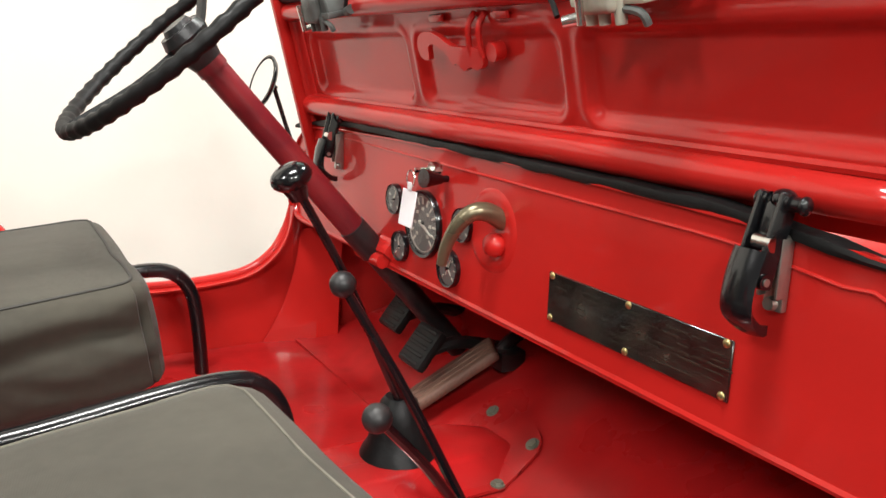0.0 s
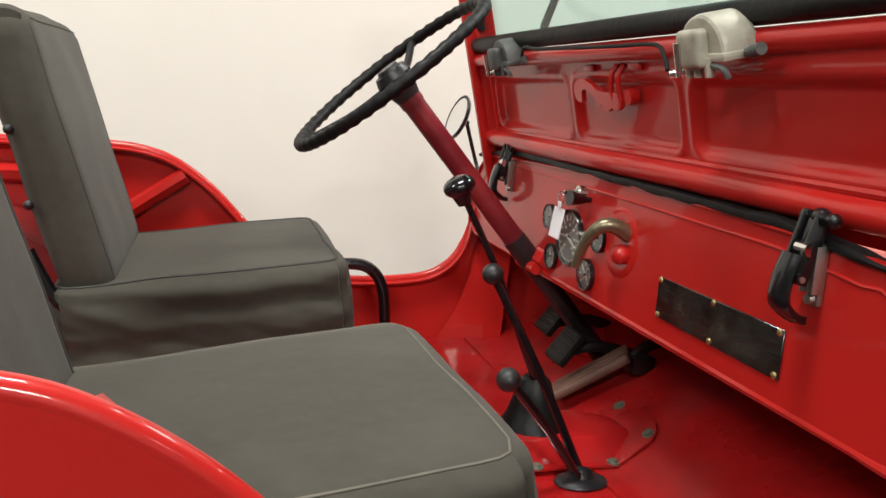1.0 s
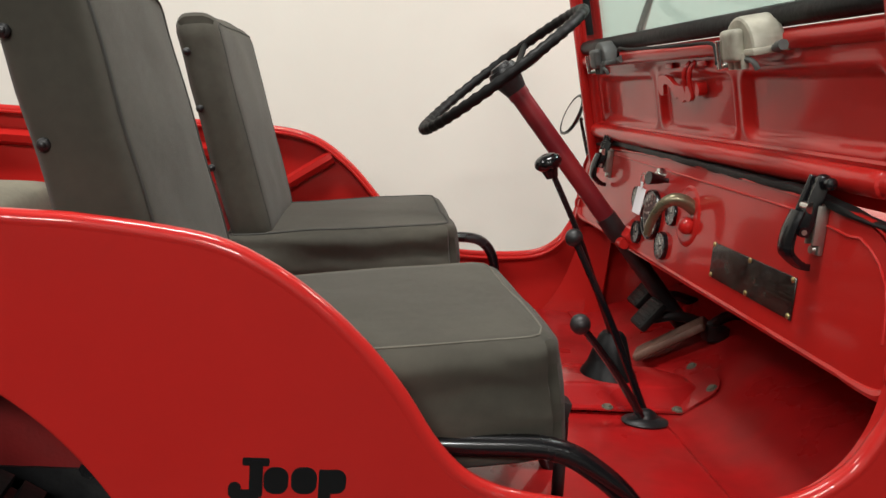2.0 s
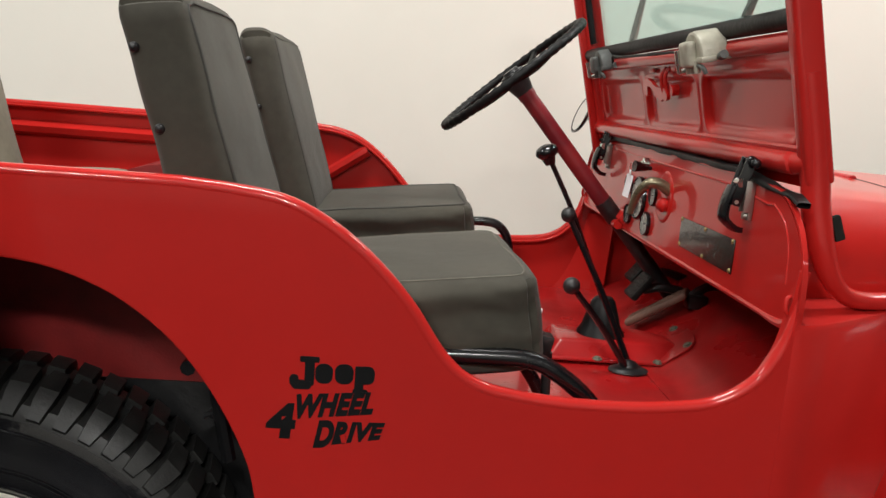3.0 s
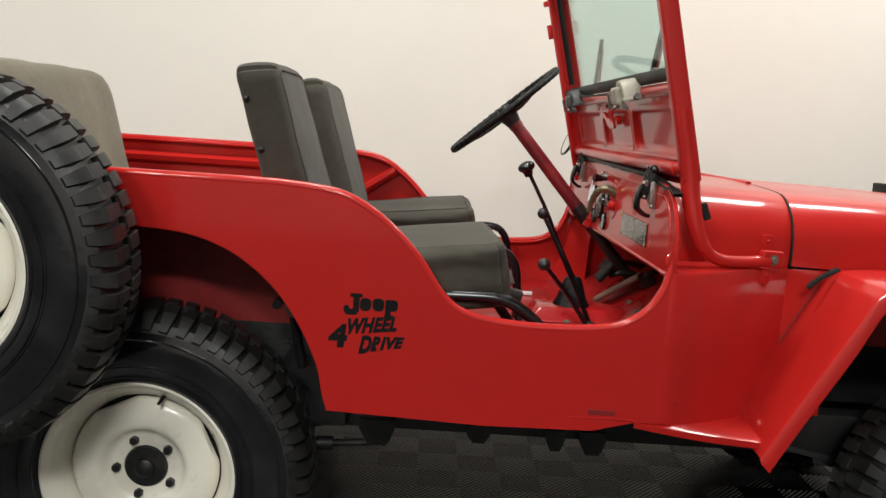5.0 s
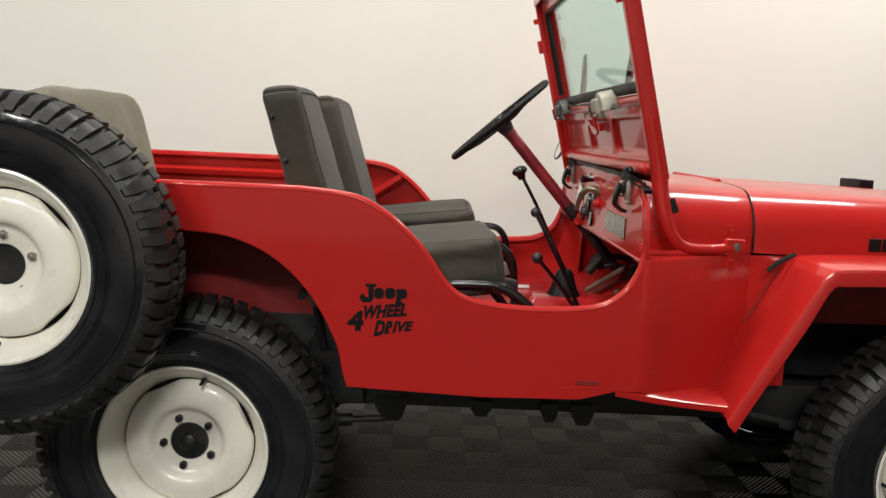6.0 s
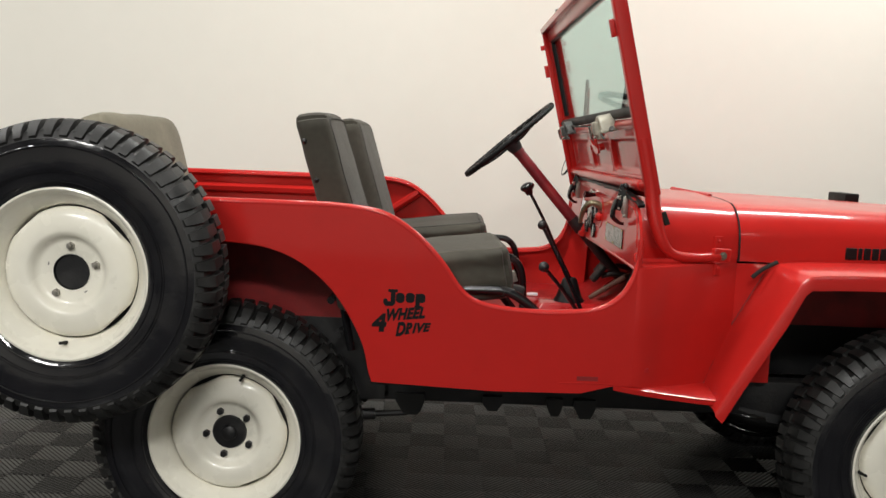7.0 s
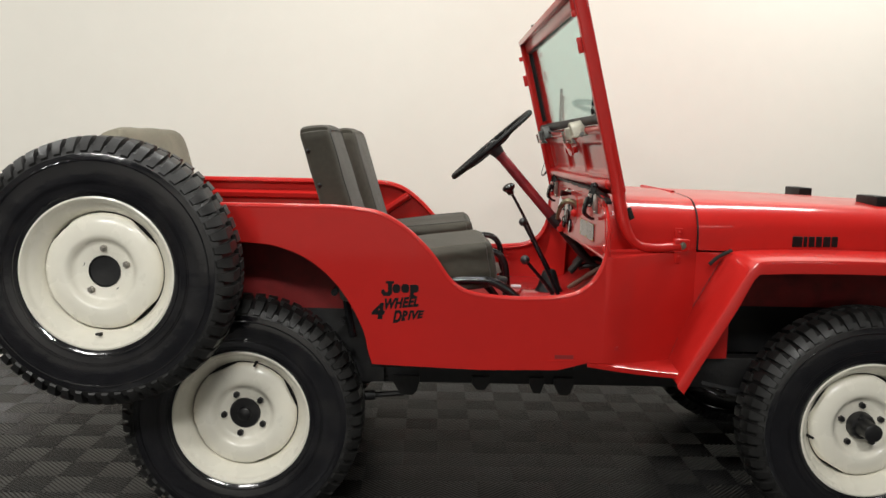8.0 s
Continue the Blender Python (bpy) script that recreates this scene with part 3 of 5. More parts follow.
for s in (1, -1):
    bm = bmesh.new()
    rows = []
    for k in range(9):
        u = k / 8
        x = 1.113 + 0.335 * u
        out = HW + 0.004 * math.sin(math.pi * u) - 0.026 * u ** 2
        rows.append([(x, s * (cowl_half(x) - 0.002), 0.609 - 0.032 * u), (x, s * (out - 0.008), 0.607 - 0.040 * u), (x, s * out, 0.602 - 0.040 * u), (x, s * (out - 0.002), 0.590 - 0.052 * u + 0.01 * u * u)])
    sheet(bm, rows, 0.003)
    part("step_plate", bm, RED, cowl)
    for z0, half, turn in ((0.925, cowl_half(1.43), -37), (1.002, cowl_upper(1.438), -14)):
        bm = bmesh.new()
        box(bm, (1.430 + 0.008 * (z0 > 1), s * (half + 0.004), z0), (0.026, 0.010, 0.036), pose(0, 0, 0, 0, 0, s * turn), 0.0025)
        ball(bm, (1.432 + 0.008 * (z0 > 1), s * (half + 0.009), z0 + 0.003), 0.0055, (1, 0.6, 1))
        part("bracket", bm, RED, cowl)

dash = thing("dashboard", "flat red steel dashboard with round gauges", "", parent=car)
LOW, TOP = 0.926, 1.128


def strip_line(y):
    """Height of the rubber strip's middle along the dashboard."""
    droop = min(1.0, max(0.0, (abs(y) - 0.43) / 0.21))
    return 1.1425 + 0.010 * y - 0.0185 * droop * (2 - droop) * (0.45 + 0.55 * droop) - 0.3 * max(0.0, abs(y) - 0.64)


bm = bmesh.new()
outline = [(y, z) for _, y, z in arch_section(0, HW - 0.012, TOP - 0.004, 0.96, 0.15, crown=0.012)]
low = [(HW - 0.045, LOW + 0.006), (HW - 0.075, LOW), (0.30, LOW), (0.26, LOW - 0.004), (-HW + 0.075, LOW), (-HW + 0.045, LOW + 0.006)]
a = [bm.verts.new((DASH, y, z)) for y, z in outline + low]
b = [bm.verts.new((DASH + 0.004, y, z)) for y, z in outline + low]
bm.faces.new(a), bm.faces.new(b[::-1])
for i in range(len(a)):
    bm.faces.new((a[(i + 1) % len(a)], a[i], b[i], b[(i + 1) % len(a)]))
tube(bm, [(DASH + 0.004, HW - 0.05, LOW + 0.004), (DASH + 0.004, -HW + 0.05, LOW + 0.004)], 0.006, 8)
# pressed bead along the top, turning down at each end
bead = [(DASH, y, strip_line(y) - 0.0275) for y in [-0.56 + 1.12 * k / 28 for k in range(29)]]
turn_down = [(0.585, 1.099), (0.607, 1.090), (0.629, 1.076), (0.645, 1.056), (0.654, 1.03), (0.658, 0.99)]
bead = [(DASH, -y, z) for y, z in turn_down[::-1]] + bead + [(DASH, y, z) for y, z in turn_down]
tube(bm, bead, 0.0021, 8)
# raised ends round the door opening
for s in (1, -1):
    tube(bm, smooth_line([(DASH + 0.002, s * (HW - 0.012), 1.02), (DASH, s * (HW - 0.016), 0.975), (DASH, s * (HW - 0.03), 0.945), (DASH + 0.002, s * (HW - 0.06), 0.931), (DASH + 0.004, s * (HW - 0.15), 0.9295)], 5), [0.008] * 15 + [0.0075, 0.007, 0.0065, 0.006, 0.005, 0.004], 8)
# pocket behind the brake handle
lathe(bm, [(0.058, -0.001), (0.054, 0.0015), (0.047, 0.0026), (0.038, 0.0018), (0.028, 0.0006), (0.0001, 0.0005)], 32, m=Matrix.Translation((DASH, -0.06, 1.045)) @ pose(0, 0, 0, 0, 0, 90))
ball(bm, (DASH - 0.008, -0.078, 1.03), 0.018, (0.8, 1, 0.9))
part("dash_panel", bm, RED, dash)

bm = bmesh.new()
rows = []
for k in range(45):
    y = -0.668 + 1.336 * k / 44
    h = (0.0066 + 0.0008 * math.sin(k * 2.3)) * (1.0 if 3 < k < 41 else 0.6)
    zc, xo = strip_line(y) + 0.0006 * math.sin(k * 1.7), DASH - 0.0005 + 0.001 * math.sin(k * 1.1)
    rows.append([(xo + dx, y, zc + h * dz) for dx, dz in ((0.014, -1), (0.001, -1), (-0.005, -0.75), (-0.0065, 0), (-0.005, 0.75), (0.001, 1), (0.014, 1), (0.014, -1))])
sheet(bm, rows)
part("weather_strip", bm, RUBBER_SOFT, dash, "black rubber weather strip along the dashboard's top")

def gauge(y, z, r, needle, ticks, crossed=False):
    """A round dial: black bezel, dial with pale marks, needle and glass."""
    g = thing("gauge", "round black gauge with pale markings", "", parent=car)
    m = Matrix.Translation((DASH, y, z)) @ pose(0, 0, 0, 0, 0, 90)
    bm = bmesh.new()
    lathe(bm, [(r * 1.12, -0.001), (r * 1.12, 0.006), (r * 1.08, 0.009), (r * 1.0, 0.008), (r * 0.98, 0.004)], 32, 0, m)
    part("bezel", bm, BLACK, g)
    bm = bmesh.new()
    rod(bm, m @ Vector((0, 0, 0)), m @ Vector((0, 0.0045, 0)), r * 1.0, seg=32)
    for k in range(ticks):
        t = radians(225 - 270 * k / (ticks - 1))
        c = m @ Vector((math.cos(t) * r * 0.76, 0.0052, math.sin(t) * r * 0.76))
        box(bm, c, (0.0012, r * 0.06, r * 0.22), Matrix.Rotation(t - math.pi / 2, 4, "X"), mat=1)
    if r > 0.04:
        # unreadable figures and a fine inner ring
        for k in range(7):
            t = radians(225 - 45 * k)
            box(bm, m @ Vector((math.cos(t) * r * 0.5, 0.0052, math.sin(t) * r * 0.5)), (0.0012, r * 0.13, r * 0.10), mat=1)
        tube(bm, [m @ Vector((math.cos(a) * r * 0.9, 0.0048, math.sin(a) * r * 0.9)) for a in (math.tau * k / 40 for k in range(40))], 0.0006, 6, 1, closed=True)
    part("dial", bm, [DIAL, INK_LIGHT], g, "dark grey dial with pale marks")
    for turned in (needle, needle + 75) if crossed else (needle,):
        t = radians(turned)
        bm = bmesh.new()
        tipv = Vector((math.cos(t) * r * 0.7, 0.0065, math.sin(t) * r * 0.7))
        rod(bm, m @ (tipv * (-0.7 if crossed else -0.25) + Vector((0, 0.0081, 0))), m @ tipv, r * 0.06, r * 0.03, seg=6)
        part("needle", bm, INK_LIGHT, g)
    bm = bmesh.new()
    rod(bm, m @ Vector((0, 0.004, 0)), m @ Vector((0, 0.008, 0)), r * 0.1, seg=10)
    part("pivot", bm, BLACK, g)
    bm = bmesh.new()
    lathe(bm, [(0.0001, 0.0092), (r * 0.99, 0.0082)], 32, 0, m)
    part("glass", bm, DIAL_GLASS, g, "domed clear glass")


gauge(0.122, 1.020, 0.0465, 205, 13)
gauge(0.218, 1.043, 0.022, 120, 5)
gauge(0.196, 0.971, 0.022, 80, 5)
gauge(0.008, 1.040, 0.022, 100, 5)
gauge(0.043, 0.970, 0.025, 50, 7, True)

# ignition switch with key and paper tag, choke knob
bm = bmesh.new()
rod(bm, (DASH, 0.088, 1.106), (DASH - 0.012, 0.088, 1.106), 0.014, 0.012, 20)
rod(bm, (DASH - 0.012, 0.088, 1.106), (DASH - 0.016, 0.088, 1.106), 0.006, seg=12)
part("ignition_lock", bm, CHROME, dash)
bm = bmesh.new()
rod(bm, (DASH, 0.060, 1.097), (DASH - 0.02, 0.059, 1.097), 0.005, seg=12)
rod(bm, (DASH - 0.012, 0.059, 1.097), (DASH - 0.042, 0.055, 1.100), 0.007, 0.0135, 16)
part("choke_knob", bm, BLACK, dash)
bm = bmesh.new()
box(bm, (DASH - 0.022, 0.100, 1.104), (0.02, 0.003, 0.010), bevel=0.001)
tube(bm, [(DASH - 0.034, 0.108 + 0.012 * math.cos(t), 1.092 + 0.012 * math.sin(t)) for t in (math.tau * k / 16 for k in range(16))], 0.0012, 6, closed=True)
part("key", bm, CHROME, dash)
bm = bmesh.new()
box(bm, (DASH - 0.036, 0.112, 1.048), (0.002, 0.035, 0.054), pose(0, 0, 0, 4, 6, 8), 0.0008, seg=1)
box(bm, (DASH - 0.035, 0.109, 1.081), (0.0015, 0.012, 0.012), bevel=0.0005, seg=1)
part("key_tag", bm, PAPER, dash, "blank white paper key tag")

for side in (1, -1):
    bm = bmesh.new()
    tube(bm, smooth_line([(DASH - 0.001, side * 0.690, 0.980), (DASH - 0.011, side * 0.691, 0.976), (DASH - 0.011, side * 0.693, 0.958), (DASH - 0.001, side * 0.692, 0.954)], 4), 0.0032, 8)
    part("strap_loop", bm, RED, dash)

# brake handle: a curved grey pull
bm = bmesh.new()
tube(bm, smooth_line([(DASH + 0.004, -0.080, 1.060), (DASH - 0.020, -0.079, 1.074), (DASH - 0.042, -0.075, 1.074), (DASH - 0.058, -0.065, 1.055), (DASH - 0.066, -0.054, 1.027), (DASH - 0.069, -0.049, 1.003)], 6), [0.0128 - 0.0062 * (max(0, k - 6) / 24) for k in range(31)], 12)
part("brake_handle", bm, OLIVE_METAL, dash, "curved bare metal hand brake pull")

# instruction plate: faded lines of print, brass screws
bm = bmesh.new()
PY0, PY1, PZ0, PZ1 = -0.464, -0.190, 0.962, 1.022
box(bm, (DASH - 0.0015, (PY0 + PY1) / 2, (PZ0 + PZ1) / 2), (0.003, PY1 - PY0, PZ1 - PZ0), bevel=0.001, seg=1)
pl = part("instruction_plate", bm, PLATE, dash, "black metal instruction plate with worn print")
rnd = random.Random(4)
bm = bmesh.new()
for row in range(7):
    y = PY1 - 0.014
    z = PZ1 - 0.010 - 0.0066 * row
    while y > PY0 + 0.02:
        w = rnd.uniform(0.008, 0.03)
        if rnd.random() < 0.55:
            box(bm, (DASH - 0.0032, y - w / 2, z + rnd.uniform(-0.0008, 0.0008)), (0.0005, w, rnd.uniform(0.0012, 0.0026)))
        y -= w + 0.006
part("print_line", bm, INK_DIM, pl, "rows of worn unreadable print")
for y in (PY0 + 0.007, (PY0 + PY1) / 2, PY1 - 0.007):
    for z in (PZ0 + 0.005, PZ1 - 0.004):
        bm = bmesh.new()
        ball(bm, (DASH - 0.003, y, z), 0.0045, (0.6, 1, 1))
        part("screw", bm, BRASS, pl)

# windshield clamps: barrel on the frame, two side straps, roller, curled handle, steel strap on the dashboard
def clamp(y):
    c = thing("windshield_clamp", "black over-centre windshield clamp with a steel strap", "", parent=car)
    c.location.z = -0.007
    bm = bmesh.new()
    rows = []
    path = smooth_line([(DASH - 0.026, 0, 1.122), (DASH - 0.034, 0, 1.098), (DASH - 0.036, 0, 1.075), (DASH - 0.030, 0, 1.066), (DASH - 0.017, 0, 1.057), (DASH - 0.008, 0, 1.056)], 4)
    for k, p in enumerate(path):
        w = 0.0112 - 0.004 * max(0, k - 10) / 10
        rows.append([(p.x, y + 0.008 - w, p.z), (p.x - 0.0035, y + 0.008 - w * 0.6, p.z), (p.x - 0.0045, y + 0.008, p.z), (p.x - 0.0035, y + 0.008 + w * 0.6, p.z), (p.x, y + 0.008 + w, p.z)])
    sheet(bm, rows, 0.009)
    part("handle", bm, BLACK, c)
    bm = bmesh.new()
    rod(bm, (DASH - 0.012, y - 0.023, 1.163), (DASH - 0.012, y + 0.020, 1.163), 0.0065, seg=12)
    ball(bm, (DASH - 0.011, y - 0.002, 1.165), 0.0105, (1, 1.1, 0.9))
    for e in (-0.023, 0.020):
        ball(bm, (DASH - 0.012, y + e, 1.163), 0.0082, (1, 0.6, 1))
    box(bm, (DASH - 0.016, y + 0.0025, 1.149), (0.012, 0.017, 0.030), pose(0, 0, 0, 0, 12, 0), 0.004)
    part("hook", bm, BLACK, c)
    for e in (-0.008, 0.013):
        bm = bmesh.new()
        a, b = Vector((DASH - 0.014, y + e, 1.164)), Vector((DASH - 0.029, y + e + 0.004, 1.098))
        box(bm, (a + b) / 2, ((b - a).length + 0.012, 0.0045, 0.018), (b - a).to_track_quat("X", "Z").to_matrix().to_4x4(), 0.0015)
        for q in (a, b):
            rod(bm, q - Vector((0, 0.004, 0)), q + Vector((0, 0.0032, 0)), 0.0068, seg=14)
        part("side_strap", bm, BLACK, c)
        bm = bmesh.new()
        rod(bm, b - Vector((0, 0.0055, 0)), b + Vector((0, 0.0055, 0)), 0.0035, seg=10)
        part("rivet", bm, STEEL, c)
    bm = bmesh.new()
    rod(bm, (DASH - 0.024, y - 0.008, 1.130), (DASH - 0.024, y + 0.010, 1.130), 0.0075, seg=14)
    part("roller", bm, CHROME, c)
    bm = bmesh.new()
    box(bm, (DASH - 0.004, y, 1.103), (0.008, 0.020, 0.068), bevel=0.003)
    for e in (-0.009, 0.009):
        box(bm, (DASH - 0.010, y + e, 1.108), (0.013, 0.003, 0.052), bevel=0.001)
    rod(bm, (DASH - 0.008, y, 1.076), (DASH - 0.013, y, 1.076), 0.0065, 0.0055, seg=12)
    part("strap", bm, STEEL, c)


clamp(-0.502)
clamp(0.443)

# ---- steering ----
WHEEL_C, LEAN = Vector((0.851, 0.284, 1.289)), 0.723
U = Vector((math.cos(LEAN), 0, math.sin(LEAN)))
N = Vector((-math.sin(LEAN), 0, math.cos(LEAN)))
Yv = Vector((0, 1, 0))
steer = thing("steering_wheel", "black three-spoke steering wheel with a finger-grooved rim", "", parent=car)
bm = bmesh.new()
ring, radii = [], []
for k in range(144):
    t = math.tau * k / 144
    ring.append(WHEEL_C + 0.209 * (math.cos(t) * U + math.sin(t) * Yv))
    radii.append(0.0112 + 0.0014 * math.sin(k * math.tau / 3))
tube(bm, ring, radii, 10, closed=True)
part("rim", bm, RUBBER_SOFT, steer)
for k in range(3):
    t = math.tau * k / 3 + math.pi
    d = math.cos(t) * U + math.sin(t) * Yv
    bm = bmesh.new()
    tube(bm, smooth_line([WHEEL_C - N * 0.02 + d * 0.02, WHEEL_C - N * 0.018 + d * 0.10, WHEEL_C + d * 0.205], 5), 0.009, 8, squash=0.7)
    part("spoke", bm, RUBBER_SOFT, steer)
bm = bmesh.new()
rod(bm, WHEEL_C - N * 0.055, WHEEL_C - N * 0.01, 0.024, 0.036, 20)
rod(bm, WHEEL_C - N * 0.01, WHEEL_C + N * 0.004, 0.036, 0.031, 20)
rod(bm, WHEEL_C + N * 0.004, WHEEL_C + N * 0.012, 0.024, 0.020, 20)
part("hub", bm, BLACK_WORN, steer)
bm = bmesh.new()
rod(bm, WHEEL_C - N * 0.05, WHEEL_C - N * 0.40, 0.0215, seg=20)
rod(bm, WHEEL_C - N * 0.05, WHEEL_C - N * 0.07, 0.0235, seg=20)
col = part("steering_column", bm, MAROON, car, "dark red painted steering column tube")
bm = bmesh.new()
rod(bm, WHEEL_C - N * 0.40, WHEEL_C - N * 0.46, 0.0235, seg=20)
rod(bm, WHEEL_C - N * 0.46, WHEEL_C - N * 0.78, 0.02, seg=16)
part("lower_tube", bm, BLACK_WORN, col)
bm = bmesh.new()
cb = WHEEL_C - N * 0.455
box(bm, cb + Vector((0.03, -0.03, 0.0)), (0.06, 0.05, 0.04), pose(0, 0, 0, 0, 40, 0), 0.008)
rod(bm, cb + Vector((0.0, -0.045, -0.012)), cb + Vector((0.0, 0.045, -0.012)), 0.012, seg=12)
part("bracket", bm, RED, col)

# ---- windshield: leaning frame with pressed lower panel, glass above ----
RAKE = 0.2466
ANG = math.degrees(math.atan(RAKE))
WS = Matrix.Translation((1.180, 0, 1.20)) @ pose(0, 0, 0, 0, 0, 1.0) @ pose(0, 0, 0, 0, -ANG, 0)     # local z runs up the slope, local x ahead
WSW = 0.616
TOPV = 0.590
shield = thing("windshield", "red steel windshield frame with one flat pane", "", parent=car)


def ws(*p):
    return WS @ Vector(p)


bm = bmesh.new()
NEAR = 0.627     # the right-hand post stands a little farther out
box(bm, ws(0.0, WSW - 0.021, 0.225), (0.052, 0.042, 0.735), pose(0, 0, 0, 0, -ANG, 1.0), 0.012, seg=3)
box(bm, ws(-0.036, WSW - 0.03, 0.225), (0.022, 0.014, 0.72), pose(0, 0, 0, 0, -ANG, 1.0), 0.004)
box(bm, ws(0.006, -NEAR + 0.0165, 0.2625), (0.042, 0.033, 0.66), pose(0, 0, 0, 0, -ANG, 1.0), 0.008, seg=3)
for s in (1, -1):
    edge_y = WSW if s > 0 else NEAR
    # foot sweeping ahead to the pivot
    foot = smooth_line([ws(0.006, s * (edge_y - 0.018), 0.10), ws(0.006, s * (edge_y - 0.018), -0.04), (1.217, s * (edge_y - 0.014), 1.095), (1.232, s * (edge_y - 0.004), 1.035), (1.254, s * (edge_y - 0.002), 0.993), (1.292, s * (edge_y - 0.014), 0.967), (1.36, s * (edge_y - 0.04), 0.960), (1.44, s * (edge_y - 0.070), 0.965)], 6)
    n = len(foot)
    tube(bm, foot, [0.0225 if k < 14 else 0.0225 - 0.008 * min(1.0, (k - 14) / 12) for k in range(n)], 12, squash=0.95)
box(bm, ws(0.0, 0, TOPV - 0.028), (0.052, 2 * WSW - 0.03, 0.072), pose(0, 0, 0, 0, -ANG, 1.0), 0.012, seg=3)
box(bm, ws(-0.036, 0, TOPV - 0.012), (0.026, 2 * WSW - 0.03, 0.022), pose(0, 0, 0, 0, -ANG, 1.0), 0.004)
tube(bm, [ws(0.001, -NEAR + 0.02, 0.147), ws(-0.024, WSW - 0.045, 0.147)], 0.0155, 12)
tube(bm, smooth_line([ws(0.004, -NEAR + 0.012, -0.034), ws(-0.006, -NEAR + 0.05, -0.034), ws(-0.012, -NEAR + 0.11, -0.034), ws(-0.015, 0, -0.031), ws(-0.018, WSW - 0.03, -0.027)], 4), 0.0185, 12)
box(bm, ws(0.008, -0.005, -0.05), (0.012, 2 * WSW - 0.06, 0.05), pose(0, 0, 0, 0, -ANG, 1.0), 0.002)
tube(bm, [ws(-0.007, -NEAR + 0.02, -0.012), ws(-0.007, WSW - 0.03, -0.012)], 0.006, 8)
part("frame", bm, RED, shield)

mr = pose(0, 0, 0, 0, -ANG, 1.0)
WIDE = WSW - 0.048
RECESS = [(0.172, WIDE - 0.03), (-0.186, 0.136), (-0.585, -0.228)]


def pressing(y, v):
    """Depth of the panel: three recesses with soft rounded borders."""
    dist = 1.0
    for a, b in RECESS:
        hy, hv, r = (b - a) / 2, 0.050, 0.020
        qy, qv = abs(y - (a + b) / 2) - hy + r, abs(v - 0.052) - hv + r
        dist = min(dist, math.hypot(max(qy, 0), max(qv, 0)) + min(max(qy, qv), 0) - r)
    t = min(max((0.003 - dist) / 0.013, 0), 1)
    return 0.010 * t * t * (3 - 2 * t) - 0.003 * math.exp(-((dist - 0.009) / 0.006) ** 2)


bm = bmesh.new()
rows = []
for a in range(37):
    v = -0.016 + 0.178 * a / 36
    ys = [-0.603 + (0.603 + WIDE) * k / 190 for k in range(191)]
    rows.append([ws(-0.006 + pressing(y, v), y, v) for y in ys])
sheet(bm, rows)
panel = part("lower_panel", bm, RED, shield, "pressed red panel with three framed recesses")

# pane with its rubber edge
bm = bmesh.new()
box(bm, ws(-0.004, -0.013, 0.36), (0.005, 2 * WSW - 0.054, 0.35), mr)
gl = part("pane", bm, GLASS, shield, "pale green tinted clear glass", smooth=False)
gl.visible_shadow = False
bm = bmesh.new()
gy, g0, g1 = WSW - 0.046, 0.18, 0.528
tube(bm, smooth_line([ws(-0.01, gy, g0 + 0.03), ws(-0.01, gy, (g0 + g1) / 2), ws(-0.01, gy, g1), ws(-0.01, 0, g1 + 0.002), ws(0.0, -gy - 0.022, g1), ws(0.0, -gy - 0.022, (g0 + g1) / 2), ws(0.0, -gy - 0.022, g0)], 1), 0.009, 8)
tube(bm, [ws(-0.022, gy + 0.004, 0.180), ws(0.002, -gy - 0.034, 0.180)], 0.0165, 12)
part("pane_seal", bm, RUBBER_SOFT, shield, "black rubber edge round the glass")

